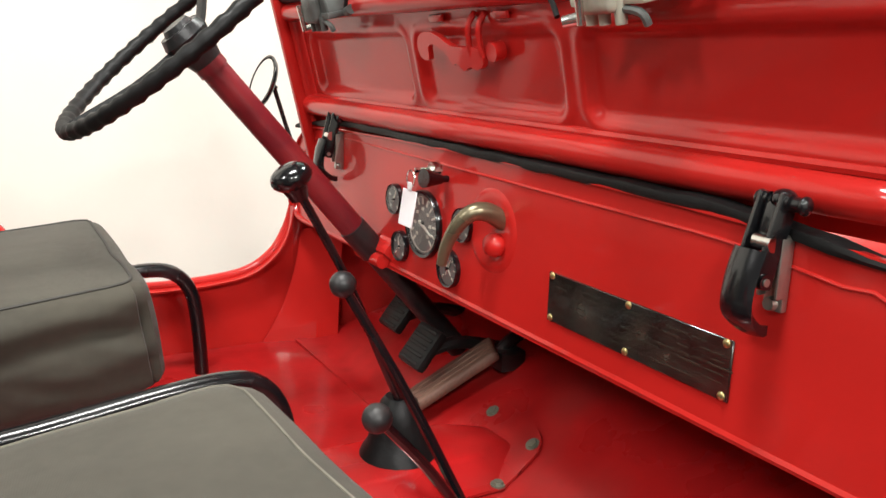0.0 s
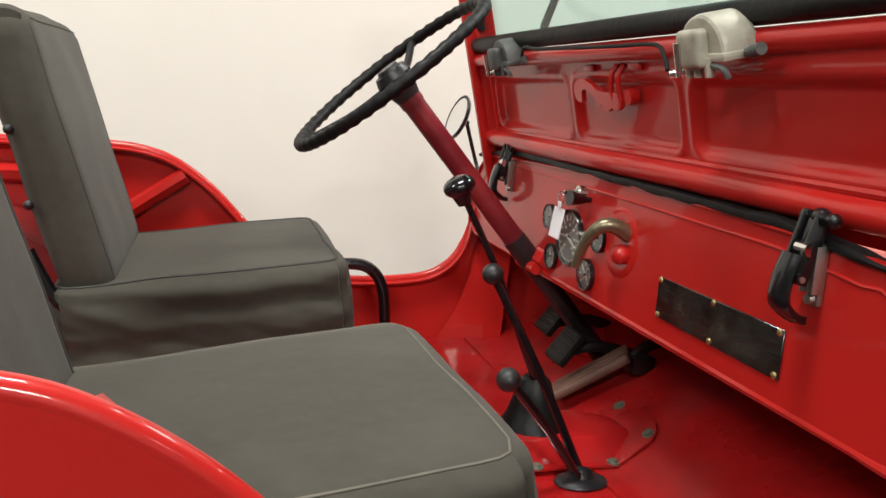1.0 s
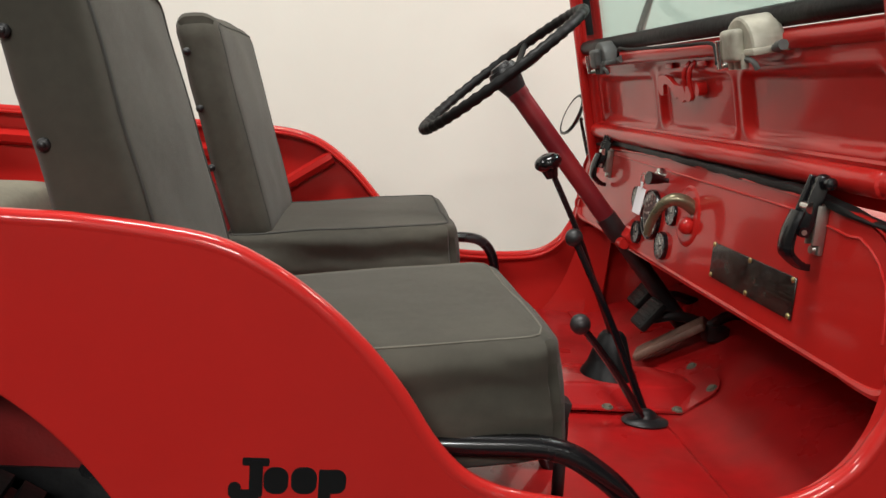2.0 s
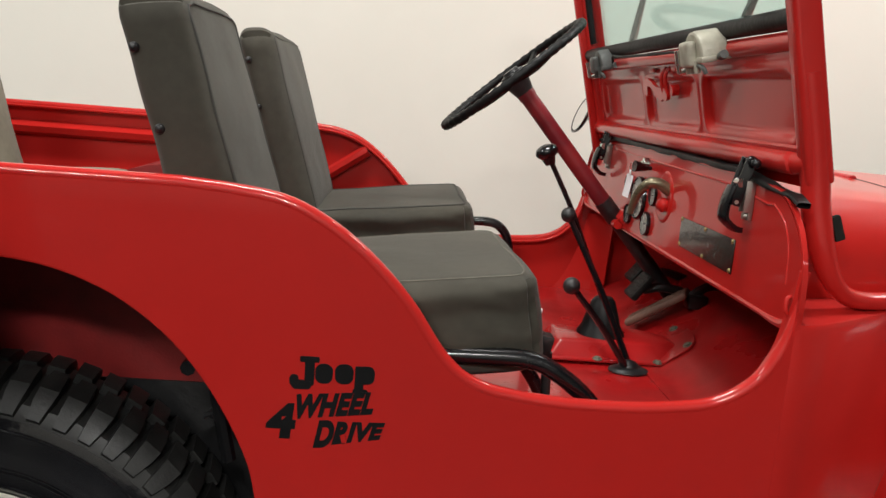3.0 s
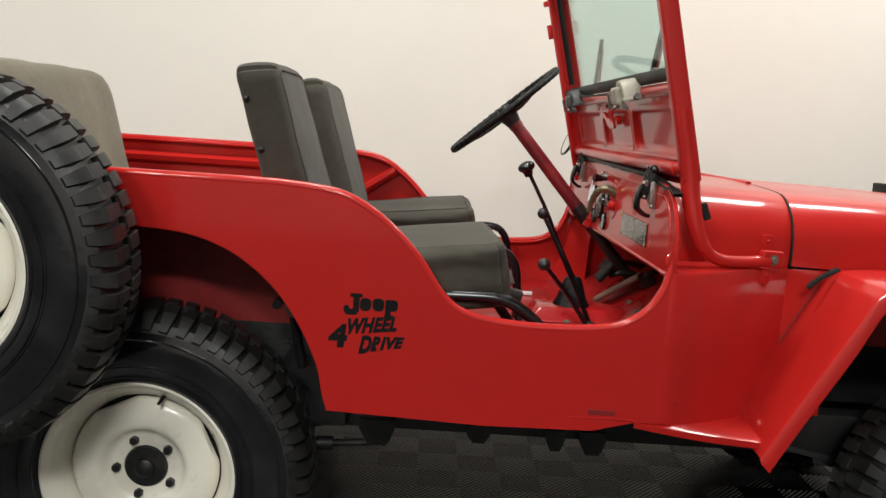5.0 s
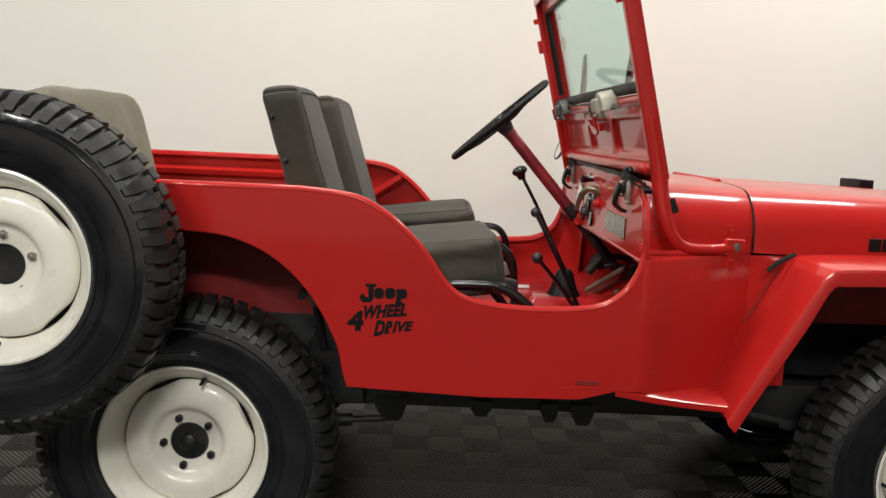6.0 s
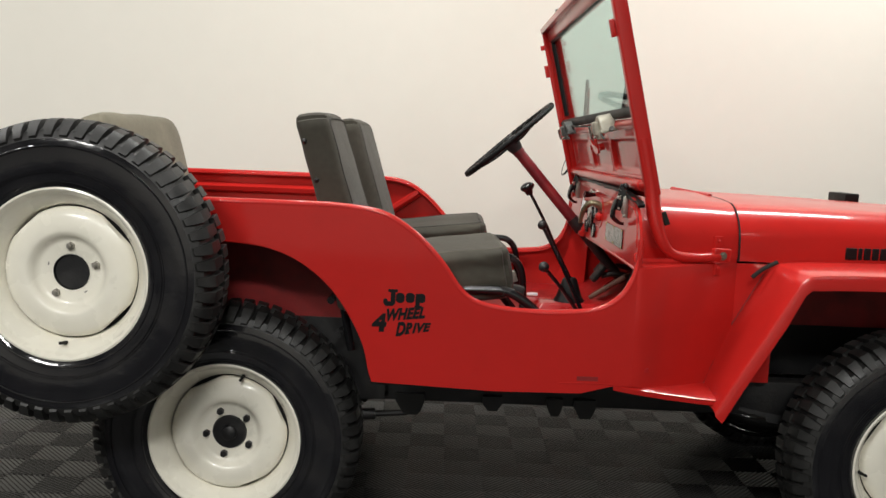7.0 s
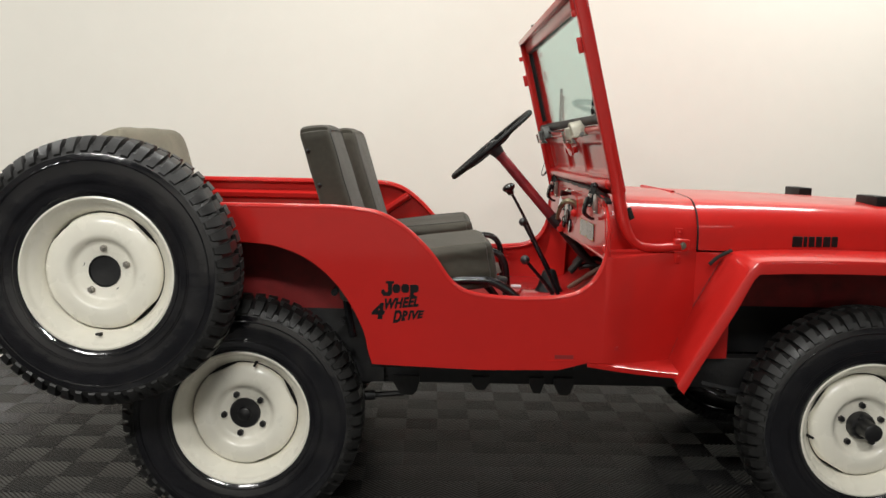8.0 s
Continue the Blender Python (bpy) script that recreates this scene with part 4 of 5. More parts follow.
# wiper motors, hose, blades
def wiper(y, sc, mat):
    w = thing("wiper_motor", "cast metal vacuum wiper motor with chrome knob", "", parent=shield)
    bm = bmesh.new()
    R, zc = 0.047 * sc, 0.141 + 0.004 * (y > 0)
    arc = [(R * math.cos(a), R * math.sin(a)) for a in (math.pi * k / 18 for k in range(19))]
    shape = [(0.0, 0.97), (-0.004, 1.0), (-0.040, 1.0), (-0.045, 0.97), (-0.047, 0.9)]
    rows = [[ws(-0.014 + e, y + py * f, zc + pz * f) for py, pz in arc] for e, f in shape]
    sheet(bm, rows)
    for row in (rows[0], rows[-1]):
        bm.faces.new([bm.verts.new(p) for p in row])
    box(bm, ws(-0.036, y, zc - 0.004), (0.056, 2.1 * R, 0.010), mr, 0.003)
    part("housing", bm, mat, w)
    bm = bmesh.new()
    box(bm, ws(-0.068, y + 0.004, zc + 0.008), (0.018, 0.048 * sc, 0.046 * sc), mr, 0.0088, seg=4)
    part("cover", bm, mat, w)
    for e in (-0.018, 0.004, 0.022):
        bm = bmesh.new()
        rod(bm, ws(-0.062, y + e, zc - 0.026), ws(-0.062, y + e, zc - 0.004), 0.0055, 0.0065, 10)
        part("fitting", bm, GREY_CAST if y < 0 else GREY_DARK, w)
    bm = bmesh.new()
    tube(bm, [ws(-0.03, y - R * 0.6, zc - 0.004), ws(-0.035, y - R * 1.5, zc - 0.002)], 0.0055, 8)
    rod(bm, ws(-0.034, y - R * 1.3, zc - 0.002), ws(-0.035, y - R * 1.65, zc + 0.001), 0.008, 0.0075, 10)
    part("fitting", bm, GREY_DARK, w)
    bm = bmesh.new()
    tube(bm, smooth_line([ws(-0.06, y - R * 0.2, zc - 0.012), ws(-0.062, y - R * 0.9, zc - 0.016), ws(-0.058, y - R * 1.0, zc - 0.028)], 4), 0.004, 8)
    part("fitting", bm, GREY_DARK, w)
    bm = bmesh.new()
    rod(bm, ws(-0.084, y + 0.012, zc - 0.022), ws(-0.086, y + 0.008, zc + 0.018), 0.0036, 0.0046, 10)
    part("knob", bm, CHROME, w)
    bm = bmesh.new()
    rod(bm, ws(-0.05, y + R * 0.95, zc - 0.02), ws(-0.066, y + R * 1.3, zc - 0.022), 0.0075, 0.006, 10)
    part("knob", bm, CHROME, w)
    wb = thing("wiper_blade", "black wiper blade on a thin arm", "", parent=shield)
    foot, mid = ws(0.034, y - 0.012, 0.188), ws(0.03, y - 0.165, 0.30)
    bm = bmesh.new()
    tube(bm, [ws(0.0, y - 0.005, 0.182), foot, mid], 0.006, 8)
    part("arm", bm, STEEL, wb)
    bm = bmesh.new()
    lo, hi = ws(0.016, y - 0.05, 0.194), ws(0.016, y - 0.235, 0.318)
    d = hi - lo
    turn = d.to_track_quat("Z", "X").to_matrix().to_4x4()
    box(bm, (lo + hi) / 2, (0.015, 0.011, d.length), turn, 0.002)
    part("blade", bm, RUBBER_SOFT, wb)
    bm = bmesh.new()
    for u in (0.12, 0.88):
        q = lo + d * u
        tube(bm, smooth_line([q, lo + d * 0.5 + (ws(0.012, 0.012, 0.018) - ws(0, 0, 0)), lo + d * (1 - u)], 4), 0.003, 6)
    part("bridge", bm, BLACK, wb)


wiper(-0.335, 1.0, GREY_CAST)
wiper(0.345, 0.92, GREY_DARK)
bm = bmesh.new()
tube(bm, smooth_line([ws(-0.036, 0.29, 0.150), ws(-0.048, 0.24, 0.168), ws(-0.05, 0.18, 0.164), ws(-0.05, 0.06, 0.161), ws(-0.05, -0.10, 0.158), ws(-0.05, -0.215, 0.156), ws(-0.055, -0.245, 0.142), ws(-0.062, -0.262, 0.124)], 6), 0.003, 8)
part("vacuum_hose", bm, RUBBER_SOFT, shield)

bm = bmesh.new()
rod(bm, ws(-0.03, 0.2, TOPV - 0.01), ws(-0.03, 0.2, TOPV + 0.014), 0.010, 0.008, 10)
part("top_stud", bm, BLACK_WORN, shield)

# hold-down catch on the panel
bm = bmesh.new()
hook = smooth_line([(0.082, 0.068, 0), (0.100, 0.070, 0), (0.108, 0.086, 0), (0.098, 0.102, 0), (0.072, 0.106, 0), (0.045, 0.099, 0), (0.022, 0.088, 0), (-0.010, 0.085, 0), (-0.046, 0.083, 0), (-0.052, 0.064, 0), (-0.036, 0.056, 0), (-0.022, 0.060, 0), (-0.004, 0.054, 0), (0.010, 0.064, 0), (0.022, 0.062, 0), (0.036, 0.076, 0), (0.060, 0.088, 0), (0.078, 0.086, 0)], 3, closed=True)
va = [bm.verts.new(ws(-0.022, p.x, p.y)) for p in hook]
vb = [bm.verts.new(ws(-0.014, p.x, p.y)) for p in hook]
bm.faces.new(va), bm.faces.new(vb[::-1])
for i in range(len(va)):
    bm.faces.new((va[i], va[(i + 1) % len(va)], vb[(i + 1) % len(va)], vb[i]))
for e in (0.0, -0.024):
    tube(bm, smooth_line([ws(-0.008, -0.030 + e, 0.126), ws(-0.020, -0.030 + e, 0.112), ws(-0.021, -0.026 + e, 0.09), ws(-0.018, -0.026 + e, 0.072)], 5), 0.0042, 8)
rod(bm, ws(-0.002, -0.068, 0.078), ws(-0.018, -0.068, 0.078), 0.012, seg=16)
for y0 in (0.06, -0.09):
    box(bm, ws(-0.012, y0, 0.122), (0.006, 0.035, 0.010), mr, 0.003)
part("catch", bm, RED, shield, "red painted hold-down catch")
for s in (1, -1):
    for v in (0.43, 0.53):
        bm = bmesh.new()
        place = ws(-0.05, WSW - 0.012, v - 0.02) if s > 0 else ws(-0.018, -NEAR + 0.030, v - 0.01)
        box(bm, place, (0.022, 0.012, 0.05 if v < 0.5 else 0.02), mr, 0.003)
        part("top_clip", bm, RED, shield)
    bm = bmesh.new()
    edge_y = WSW if s > 0 else NEAR
    box(bm, (1.436, s * (edge_y - 0.066), 0.968), (0.060, 0.018, 0.040), pose(0, 0, 0, 0, 3, -s * 18), 0.006, seg=3)
    part("pivot_plate", bm, RED, shield)
    bm = bmesh.new()
    bolt(bm, (1.440, s * (edge_y - 0.058), 0.966), (0.3, s, 0), 0.0095, 0.007)
    part("pivot_bolt", bm, GREY_GREEN, shield, "dull zinc pivot bolt")
    bm = bmesh.new()
    box(bm, (1.250, s * (WSW + 0.002), 1.074), (0.016, 0.012, 0.040), pose(0, 0, 0, 0, -22, 0), 0.004)
    part("rubber_pad", bm, GREY_SEAL, shield, "dull grey rubber pad")

# ---- round mirror on its arm ----
mir = thing("door_mirror", "round mirror in a black rim on a thin arm", "", parent=car)
MC = Vector((1.178, 0.94, 1.198))
mm = Matrix.Translation(MC) @ pose(0, 0, 0, 0, 0, 94) @ pose(0, 0, 0, 20, 0, 0) @ Matrix.Scale(1.08, 4)
bm = bmesh.new()
lathe(bm, [(0.0, -0.016), (0.035, -0.014), (0.055, -0.006), (0.060, 0.0), (0.0605, 0.004), (0.0575, 0.005), (0.056, 0.003)], 32, m=mm)
part("rim", bm, BLACK, mir)
bm = bmesh.new()
rod(bm, mm @ Vector((0, 0.0015, 0)), mm @ Vector((0, 0.0035, 0)), 0.0565, seg=32)
part("mirror_glass", bm, MIRROR, mir)
bm = bmesh.new()
tube(bm, smooth_line([mm @ Vector((0, -0.014, 0)), mm @ Vector((0.0, -0.03, 0.0)), (1.208, 0.952, 1.189), (1.213, 0.955, 1.175), (1.241, 0.952, 1.085), (1.247, 0.925, 1.055), (1.235, 0.80, 1.045), (1.208, 0.69, 1.04)], 5), 0.0055, 8)
part("arm", bm, BLACK, mir)
bm = bmesh.new()
box(bm, (1.208, 0.685, 1.04), (0.024, 0.02, 0.03), bevel=0.003)
part("arm_clip", bm, CHROME, mir)

# ---- bonnet ----
hood = thing("bonnet", "glossy red bonnet with rounded shoulders", "", parent=car)
bm = bmesh.new()


def hood_row(x):
    t = (x - 1.512) / 1.1
    return arch_section(x, 0.500 - 0.09 * t, 1.113 - 0.03 * t * t - 0.012 * t, 0.945 - 0.03 * t, 0.125 - 0.05 * t, crown=0.012)


sheet(bm, [hood_row(x) for x in (1.512, 1.52, 1.6, 1.75, 1.95, 2.15, 2.35, 2.5, 2.58, 2.61)], 0.004)
part("bonnet_skin", bm, RED, hood)
bm = bmesh.new()
tube(bm, [(1.5105, y * 0.998, z - 0.001) for x, y, z in hood_row(1.512)], 0.0032, 6)
part("gap_seal", bm, RUBBER_SOFT, hood)
bm = bmesh.new()
rod(bm, (1.508, -0.18, 1.121), (1.508, 0.30, 1.121), 0.009, seg=10)
part("hinge", bm, CLOTH_RED, hood)
for y in (0.375, -0.262):
    bm = bmesh.new()
    box(bm, (2.22, y, 1.108), (0.055, 0.15, 0.042), bevel=0.004)
    part("rest_block", bm, RUBBER_SOFT, hood, "black rest block for the folded windshield")
# the maker's mark on the bonnet side, as plain bars
x = 1.842
for w in (0.034, 0.012, 0.02, 0.02, 0.024, 0.02):
    bm = bmesh.new()
    box(bm, (x + w / 2, -(0.502 - 0.09 * (x - 1.512) / 1.1), 0.977), (w, 0.006, 0.036), bevel=0.0015, seg=1)
    part("nameplate_bar", bm, DECAL, hood)
    x += w + 0.006

# radiator shell and front bumper close the nose
bm = bmesh.new()
box(bm, (2.62, 0, 0.82), (0.05, 0.78, 0.52), bevel=0.02)
for k in range(9):
    box(bm, (2.645, -0.2 + 0.05 * k, 0.84), (0.01, 0.022, 0.32), bevel=0.004, mat=1)
part("grille", bm, [RED, UNDER], car)

# ---- front fenders ----
for s in (1, -1):
    bm = bmesh.new()
    rows = []
    line = smooth_line([(1.398, 0.545, 0), (1.456, 0.652, 0), (1.53, 0.782, 0), (1.592, 0.893, 0), (1.618, 0.93, 0), (1.66, 0.945, 0), (1.85, 0.95, 0), (2.1, 0.948, 0), (2.35, 0.94, 0), (2.48, 0.92, 0)], 5)
    out = HW + 0.018
    for p in line:
        rows.append([(p.x, s * 0.43, p.y), (p.x, s * (out - 0.016), p.y), (p.x, s * (out - 0.005), p.y - 0.004), (p.x + 0.002, s * out, p.y - 0.014), (p.x + 0.022 * min(1, max(0, (1.66 - p.x) / 0.10)), s * out, p.y - 0.045 + 0.012 * min(1, max(0, (1.66 - p.x) / 0.10)))])
    sheet(bm, rows, 0.003)
    fd = part("front_fender", bm, RED, car, "flat-topped red front fender with a folded edge")
    bm = bmesh.new()
    tube(bm, [(p.x - 0.0025, s * (cowl_half(p.x) + 0.001), p.y + 0.0015) for p in line if 1.41 < p.x < 1.60], 0.0010, 6)
    part("joint_gap", bm, UNDER, fd)
    # darker red again, for the shade under the fender
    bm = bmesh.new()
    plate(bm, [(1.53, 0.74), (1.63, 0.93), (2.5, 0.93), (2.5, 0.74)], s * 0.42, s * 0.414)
    part("inner_panel", bm, SHADED_RED, fd)
    bm = bmesh.new()
    tube(bm, smooth_line([(1.541, s * 0.54, 0.902), (1.566, s * 0.535, 0.923), (1.598, s * 0.528, 0.940), (1.622, s * 0.515, 0.948)], 5), 0.0065, 8, squash=0.4)
    part("edge_seal", bm, GREY_SEAL, fd, "grey rubber strip along the fender's joint")

# ---- chassis below the body ----
ch = thing("chassis", "black painted chassis rails and axles", "", parent=car)
for s in (1, -1):
    bm = bmesh.new()
    box(bm, (0.95, s * 0.415, 0.505), (3.3, 0.07, 0.11), bevel=0.01)
    part("rail", bm, UNDER, ch)
    bm = bmesh.new()
    box(bm, (0.75, s * (HW - 0.09), 0.575), (0.66, 0.06, 0.03), bevel=0.006)
    part("sill", bm, UNDER, ch)
    for cx in (0.0, 2.03):
        bm = bmesh.new()
        for k in range(4):
            L = 0.46 - 0.09 * k
            pts = [(cx + u * L, s * 0.44, 0.42 - 0.012 * k + 0.06 * u * u * (L / 0.46) ** 2) for u in (-1, -0.66, -0.33, 0, 0.33, 0.66, 1)]
            tube(bm, pts, 0.022, 6, squash=0.25)
        part("leaf_spring", bm, UNDER, ch)
for cx in (0.0, 2.03):
    bm = bmesh.new()
    rod(bm, (cx, -0.55, 0.385), (cx, 0.55, 0.385), 0.038, seg=16)
    ball(bm, (cx, 0.1 if cx else 0.0, 0.385), 0.13, (0.9, 0.8, 1))
    part("axle", bm, UNDER, ch)
bm = bmesh.new()
box(bm, (0.9, 0.02, 0.5), (0.5, 0.3, 0.16), bevel=0.03)
rod(bm, (0.1, 0.1, 0.40), (0.9, 0.1, 0.47), 0.03)
rod(bm, (1.15, 0.1, 0.47), (2.0, 0.1, 0.40), 0.03)
part("gearbox", bm, UNDER, ch)
bm = bmesh.new()
rod(bm, (0.34, -0.45, 0.398), (0.52, -0.45, 0.412), 0.010, seg=8)
rod(bm, (0.34, -0.45, 0.398), (0.42, -0.45, 0.404), 0.018, seg=12)
part("shock_absorber", bm, UNDER, ch)
for x, w, low in ((0.53, 0.09, 0.412), (0.789, 0.06, 0.434), (0.985, 0.05, 0.425), (1.08, 0.068, 0.42)):
    bm = bmesh.new()
    plate(bm, [(x - w / 2, 0.48), (x - w / 2, 0.455), (x - w * 0.36, (0.455 + low) / 2), (x - w * 0.22, low), (x + w * 0.26, low), (x + w * 0.38, low + 0.012), (x + w / 2, 0.456), (x + w / 2, 0.48)], -0.47, -0.42)
    part("mount_block", bm, UNDER, ch)
bm = bmesh.new()
rod(bm, (0.312, -0.48, 0.68), (0.312, -0.545, 0.68), 0.010, seg=10)
bolt(bm, (0.312, -0.545, 0.68), (0, -1, 0), 0.011, 0.012)
part("brake_fitting", bm, UNDER, ch)
bm = bmesh.new()
box(bm, (2.06, 0, 0.72), (0.86, 0.5, 0.4), bevel=0.05)
part("engine_block", bm, UNDER, ch)

# ---- wheels ----
TR, TW = 0.396, 0.093    # tyre radius and half width


def tyre_mesh():
    bm = bmesh.new()
    inner = [(0.212, -0.062), (0.222, -0.075), (0.25, -0.088), (0.30, -TW), (0.345, -0.090), (0.366, -0.078), (0.378, -0.055), (0.381, 0.0)]
    prof = inner + [(r, -y) for r, y in inner[-2::-1]] + [(0.205, 0.05), (0.205, -0.05)]
    lathe(bm, prof, 72, 1, closed=True)
    for f in bm.faces:
        if min(math.hypot(v.co.x, v.co.z) for v in f.verts) > 0.34:
            f.material_index = 0
    for r in (0.238, 0.262, 0.268, 0.327):
        for y in (-1, 1):
            yy = y * (0.083 if r < 0.25 else 0.0905 if r < 0.3 else 0.0925)
            tube(bm, [(r * math.cos(t), yy, r * math.sin(t)) for t in (math.tau * k / 72 for k in range(72))], 0.0026 if r < 0.25 or r > 0.3 else 0.0018, 6, 1, closed=True)
    n = 58
    for side in (-1, 1):
        for k in range(n):
            a0 = math.tau * (k + (0.5 if side > 0 else 0.0)) / n
            path = [(0.006, TR, -0.10), (0.035, TR, -0.02), (0.062, TR - 0.004, 0.05), (0.080, TR - 0.018, 0.05), (0.0925, TR - 0.042, 0.02)]
            half = [0.34, 0.38, 0.40, 0.37, 0.27]
            depth = [0.018, 0.018, 0.02, 0.018, 0.008]
            prev = None
            for (y, r, tw), hw, dp in zip(path, half, depth):
                step = math.tau / n
                c = a0 + tw * step * side
                q = []
                for da, rr, yy in ((-hw * 0.86, r, y), (hw * 0.86, r, y), (hw, r - dp, y - (0.006 if y > 0.075 else 0)), (-hw, r - dp, y - (0.006 if y > 0.075 else 0))):
                    ang = c + da * step
                    q.append(bm.verts.new((rr * math.cos(ang), side * yy, rr * math.sin(ang))))
                if prev:
                    for i in range(4):
                        bm.faces.new((prev[i], prev[(i + 1) % 4], q[(i + 1) % 4], q[i]))
                else:
                    bm.faces.new(q[::-1])
                prev = q
            bm.faces.new(prev)
    return bm


def disc_wave(slot):
    """Four straight nibbles out of the disc's edge leave slots at the rim, the first at the angle slot."""
    def cut(i, a):
        if i > 1:
            return 0
        d = (a - slot + math.pi / 4) % (math.pi / 2) - math.pi / 4
        half = radians(17.5)
        if abs(d) > half:
            return 0
        return min(0.0, 0.1725 * math.cos(half) / math.cos(d) - (0.1725, 0.170)[i])
    return cut


def road_wheel(pivot, hub, slot, nut, valve, name="wheel"):
    """Wheel at the origin, outer face towards -y."""
    w = thing(name, "cream steel wheel with a chunky black mud tyre", "", parent=car)
    part("tyre", tyre_mesh(), [RUBBER, SIDEWALL], w, "black mud tyre with deep bar treads", sharp=28)
    bm = bmesh.new()
    prof = [(0.207, 0.05), (0.214, -0.064), (0.221, -0.071), (0.224, -0.077), (0.219, -0.079), (0.213, -0.074), (0.209, -0.064), (0.203, -0.055), (0.196, -0.050), (0.190, -0.038), (0.180, -0.026), (0.174, 0.0), (0.172, 0.05)]
    lathe(bm, prof, 72)
    part("rim", bm, CREAM, w)
    bm = bmesh.new()
    prof = [(0.1725, -0.012), (0.170, -0.022), (0.163, -0.030), (0.150, -0.036), (0.13, -0.041), (0.112, -0.043), (0.102, -0.040), (0.094, -0.028), (0.087, -0.020), (0.078, -0.016), (0.050, -0.015), (0.046, -0.013), (0.045, 0.01)]
    lathe(bm, prof, 180, wave=disc_wave(radians(slot)))
    part("disc", bm, CREAM, w)
    bm = bmesh.new()
    rod(bm, (0, 0.012, 0), (0, 0.03, 0), 0.175, seg=40)
    part("drum", bm, UNDER, w)
    bm = bmesh.new()
    t = radians(valve)
    c = Vector((0.187 * math.cos(t), -0.036, 0.187 * math.sin(t)))
    rod(bm, c + Vector((0, 0.01, 0)), c + Vector((-0.008 * math.cos(t), -0.03, -0.008 * math.sin(t))), 0.0055, 0.004, 10)
    part("valve", bm, RUBBER_SOFT, w)
    for k in range(5):
        t = radians(nut) + math.tau * k / 5
        c = Vector((0.0685 * math.cos(t), -0.014, 0.0685 * math.sin(t)))
        bm = bmesh.new()
        if hub != "spare":
            rod(bm, c, c + Vector((0, -0.014, 0)), 0.0115, 0.010, 6)
        elif k in (0, 2, 4):
            rod(bm, c, c + Vector((0, -0.010, 0)), 0.011, 0.010, 6)
            rod(bm, c, c + Vector((0, -0.018, 0)), 0.005, seg=8)
        else:
            # empty bolt hole: its darkness is a flat black disc
            rod(bm, c + Vector((0, 0.002, 0)), c + Vector((0, -0.0015, 0)), 0.0075, seg=12, mat=0)
        part("nut_or_hole", bm, BLACK_WORN if hub != "spare" else STEEL if k in (0, 2, 4) else UNDER, w)
    bm = bmesh.new()
    if hub == "rear":
        lathe(bm, [(0.053, 0.005), (0.0525, -0.014), (0.048, -0.021), (0.024, -0.023), (0.022, -0.034), (0.015, -0.038), (0.0001, -0.039)], 32)
    elif hub == "front":
        lathe(bm, [(0.045, 0.005), (0.0445, -0.03), (0.040, -0.040), (0.030, -0.042), (0.030, -0.055), (0.026, -0.062), (0.026, -0.085), (0.029, -0.087), (0.029, -0.104), (0.024, -0.107), (0.0001, -0.106)], 32)
        for k in range(6):
            t = math.tau * k / 6
            bolt(bm, (0.034 * math.cos(t), -0.041, 0.034 * math.sin(t)), (0, -1, 0), 0.005, 0.005)
    else:
        # the spare's open centre, its darkness drawn as a black dish
        lathe(bm, [(0.0475, -0.0165), (0.046, -0.017), (0.044, -0.010), (0.0001, -0.008)], 32)
    part("hub_or_bore", bm, BLACK_WORN if hub != "spare" else UNDER, w)
    w.matrix_basis = pivot
    return w


rear = road_wheel(pose(0.0, -0.598, 0.385), "rear", 25, 113, 76)
road_wheel(pose(-0.347, -0.852, 0.894), "spare", 44, 90, 267, "spare_wheel")
copy_thing(rear, pose(0.0, 0.598, 0.385, 0, 0, 180))
road_wheel(pose(2.045, -0.61, 0.385), "front", 60, 90, 190)
copy_thing(rear, pose(2.04, 0.61, 0.385, 0, 0, 180))
bm = bmesh.new()
box(bm, (-0.347, -0.755, 0.897), (0.16, 0.09, 0.16), bevel=0.01)
part("spare_carrier", bm, UNDER, car)

# ---- lettering on the side ----

def lettering(text, low_left, low_right, high_left, high_right, slant=0.28):
    """Black italic letters filling a four-cornered field of the side."""
    ob = words(text, 1.0, Matrix(), near_side, DECAL, "lettering", slant, bold=0.056, label="black italic vinyl letters")
    vs = ob.data.vertices
    x0, x1 = min(v.co.x for v in vs), max(v.co.x for v in vs)
    y0, y1 = min(v.co.y for v in vs), max(v.co.y for v in vs)
    for v in vs:
        u, w = (v.co.x - x0) / (x1 - x0), (v.co.y - y0) / (y1 - y0)
        a = Vector(low_left).lerp(Vector(low_right), u)
        b = Vector(high_left).lerp(Vector(high_right), u)
        q = a.lerp(b, w)
        v.co = (q.x, -HW - (0.0016 if v.co.z > 0 else 0.0001), q.y)


lettering("4", (0.426, 0.733), (0.468, 0.733), (0.426, 0.784), (0.468, 0.786), 0.08)
lettering("WHEEL", (0.467, 0.763), (0.575, 0.776), (0.467, 0.799), (0.575, 0.809))
lettering("D", (0.493, 0.721), (0.522, 0.724), (0.493, 0.762), (0.522, 0.764))
lettering("RIVE", (0.519, 0.727), (0.593, 0.740), (0.519, 0.762), (0.593, 0.764))
# the maker's name above it, as plain shapes: a hooked bar, two rounded blocks and one with a foot


def rounded(x, z, w, h, r):
    """Outline of a block with rounded corners, sizes from edge to edge."""
    pts = []
    for k in range(24):
        a = math.tau * k / 24
        pts.append((x + math.copysign(w / 2 - r, math.cos(a)) + r * math.cos(a), z + math.copysign(h / 2 - r, math.sin(a)) + r * math.sin(a)))
    return pts


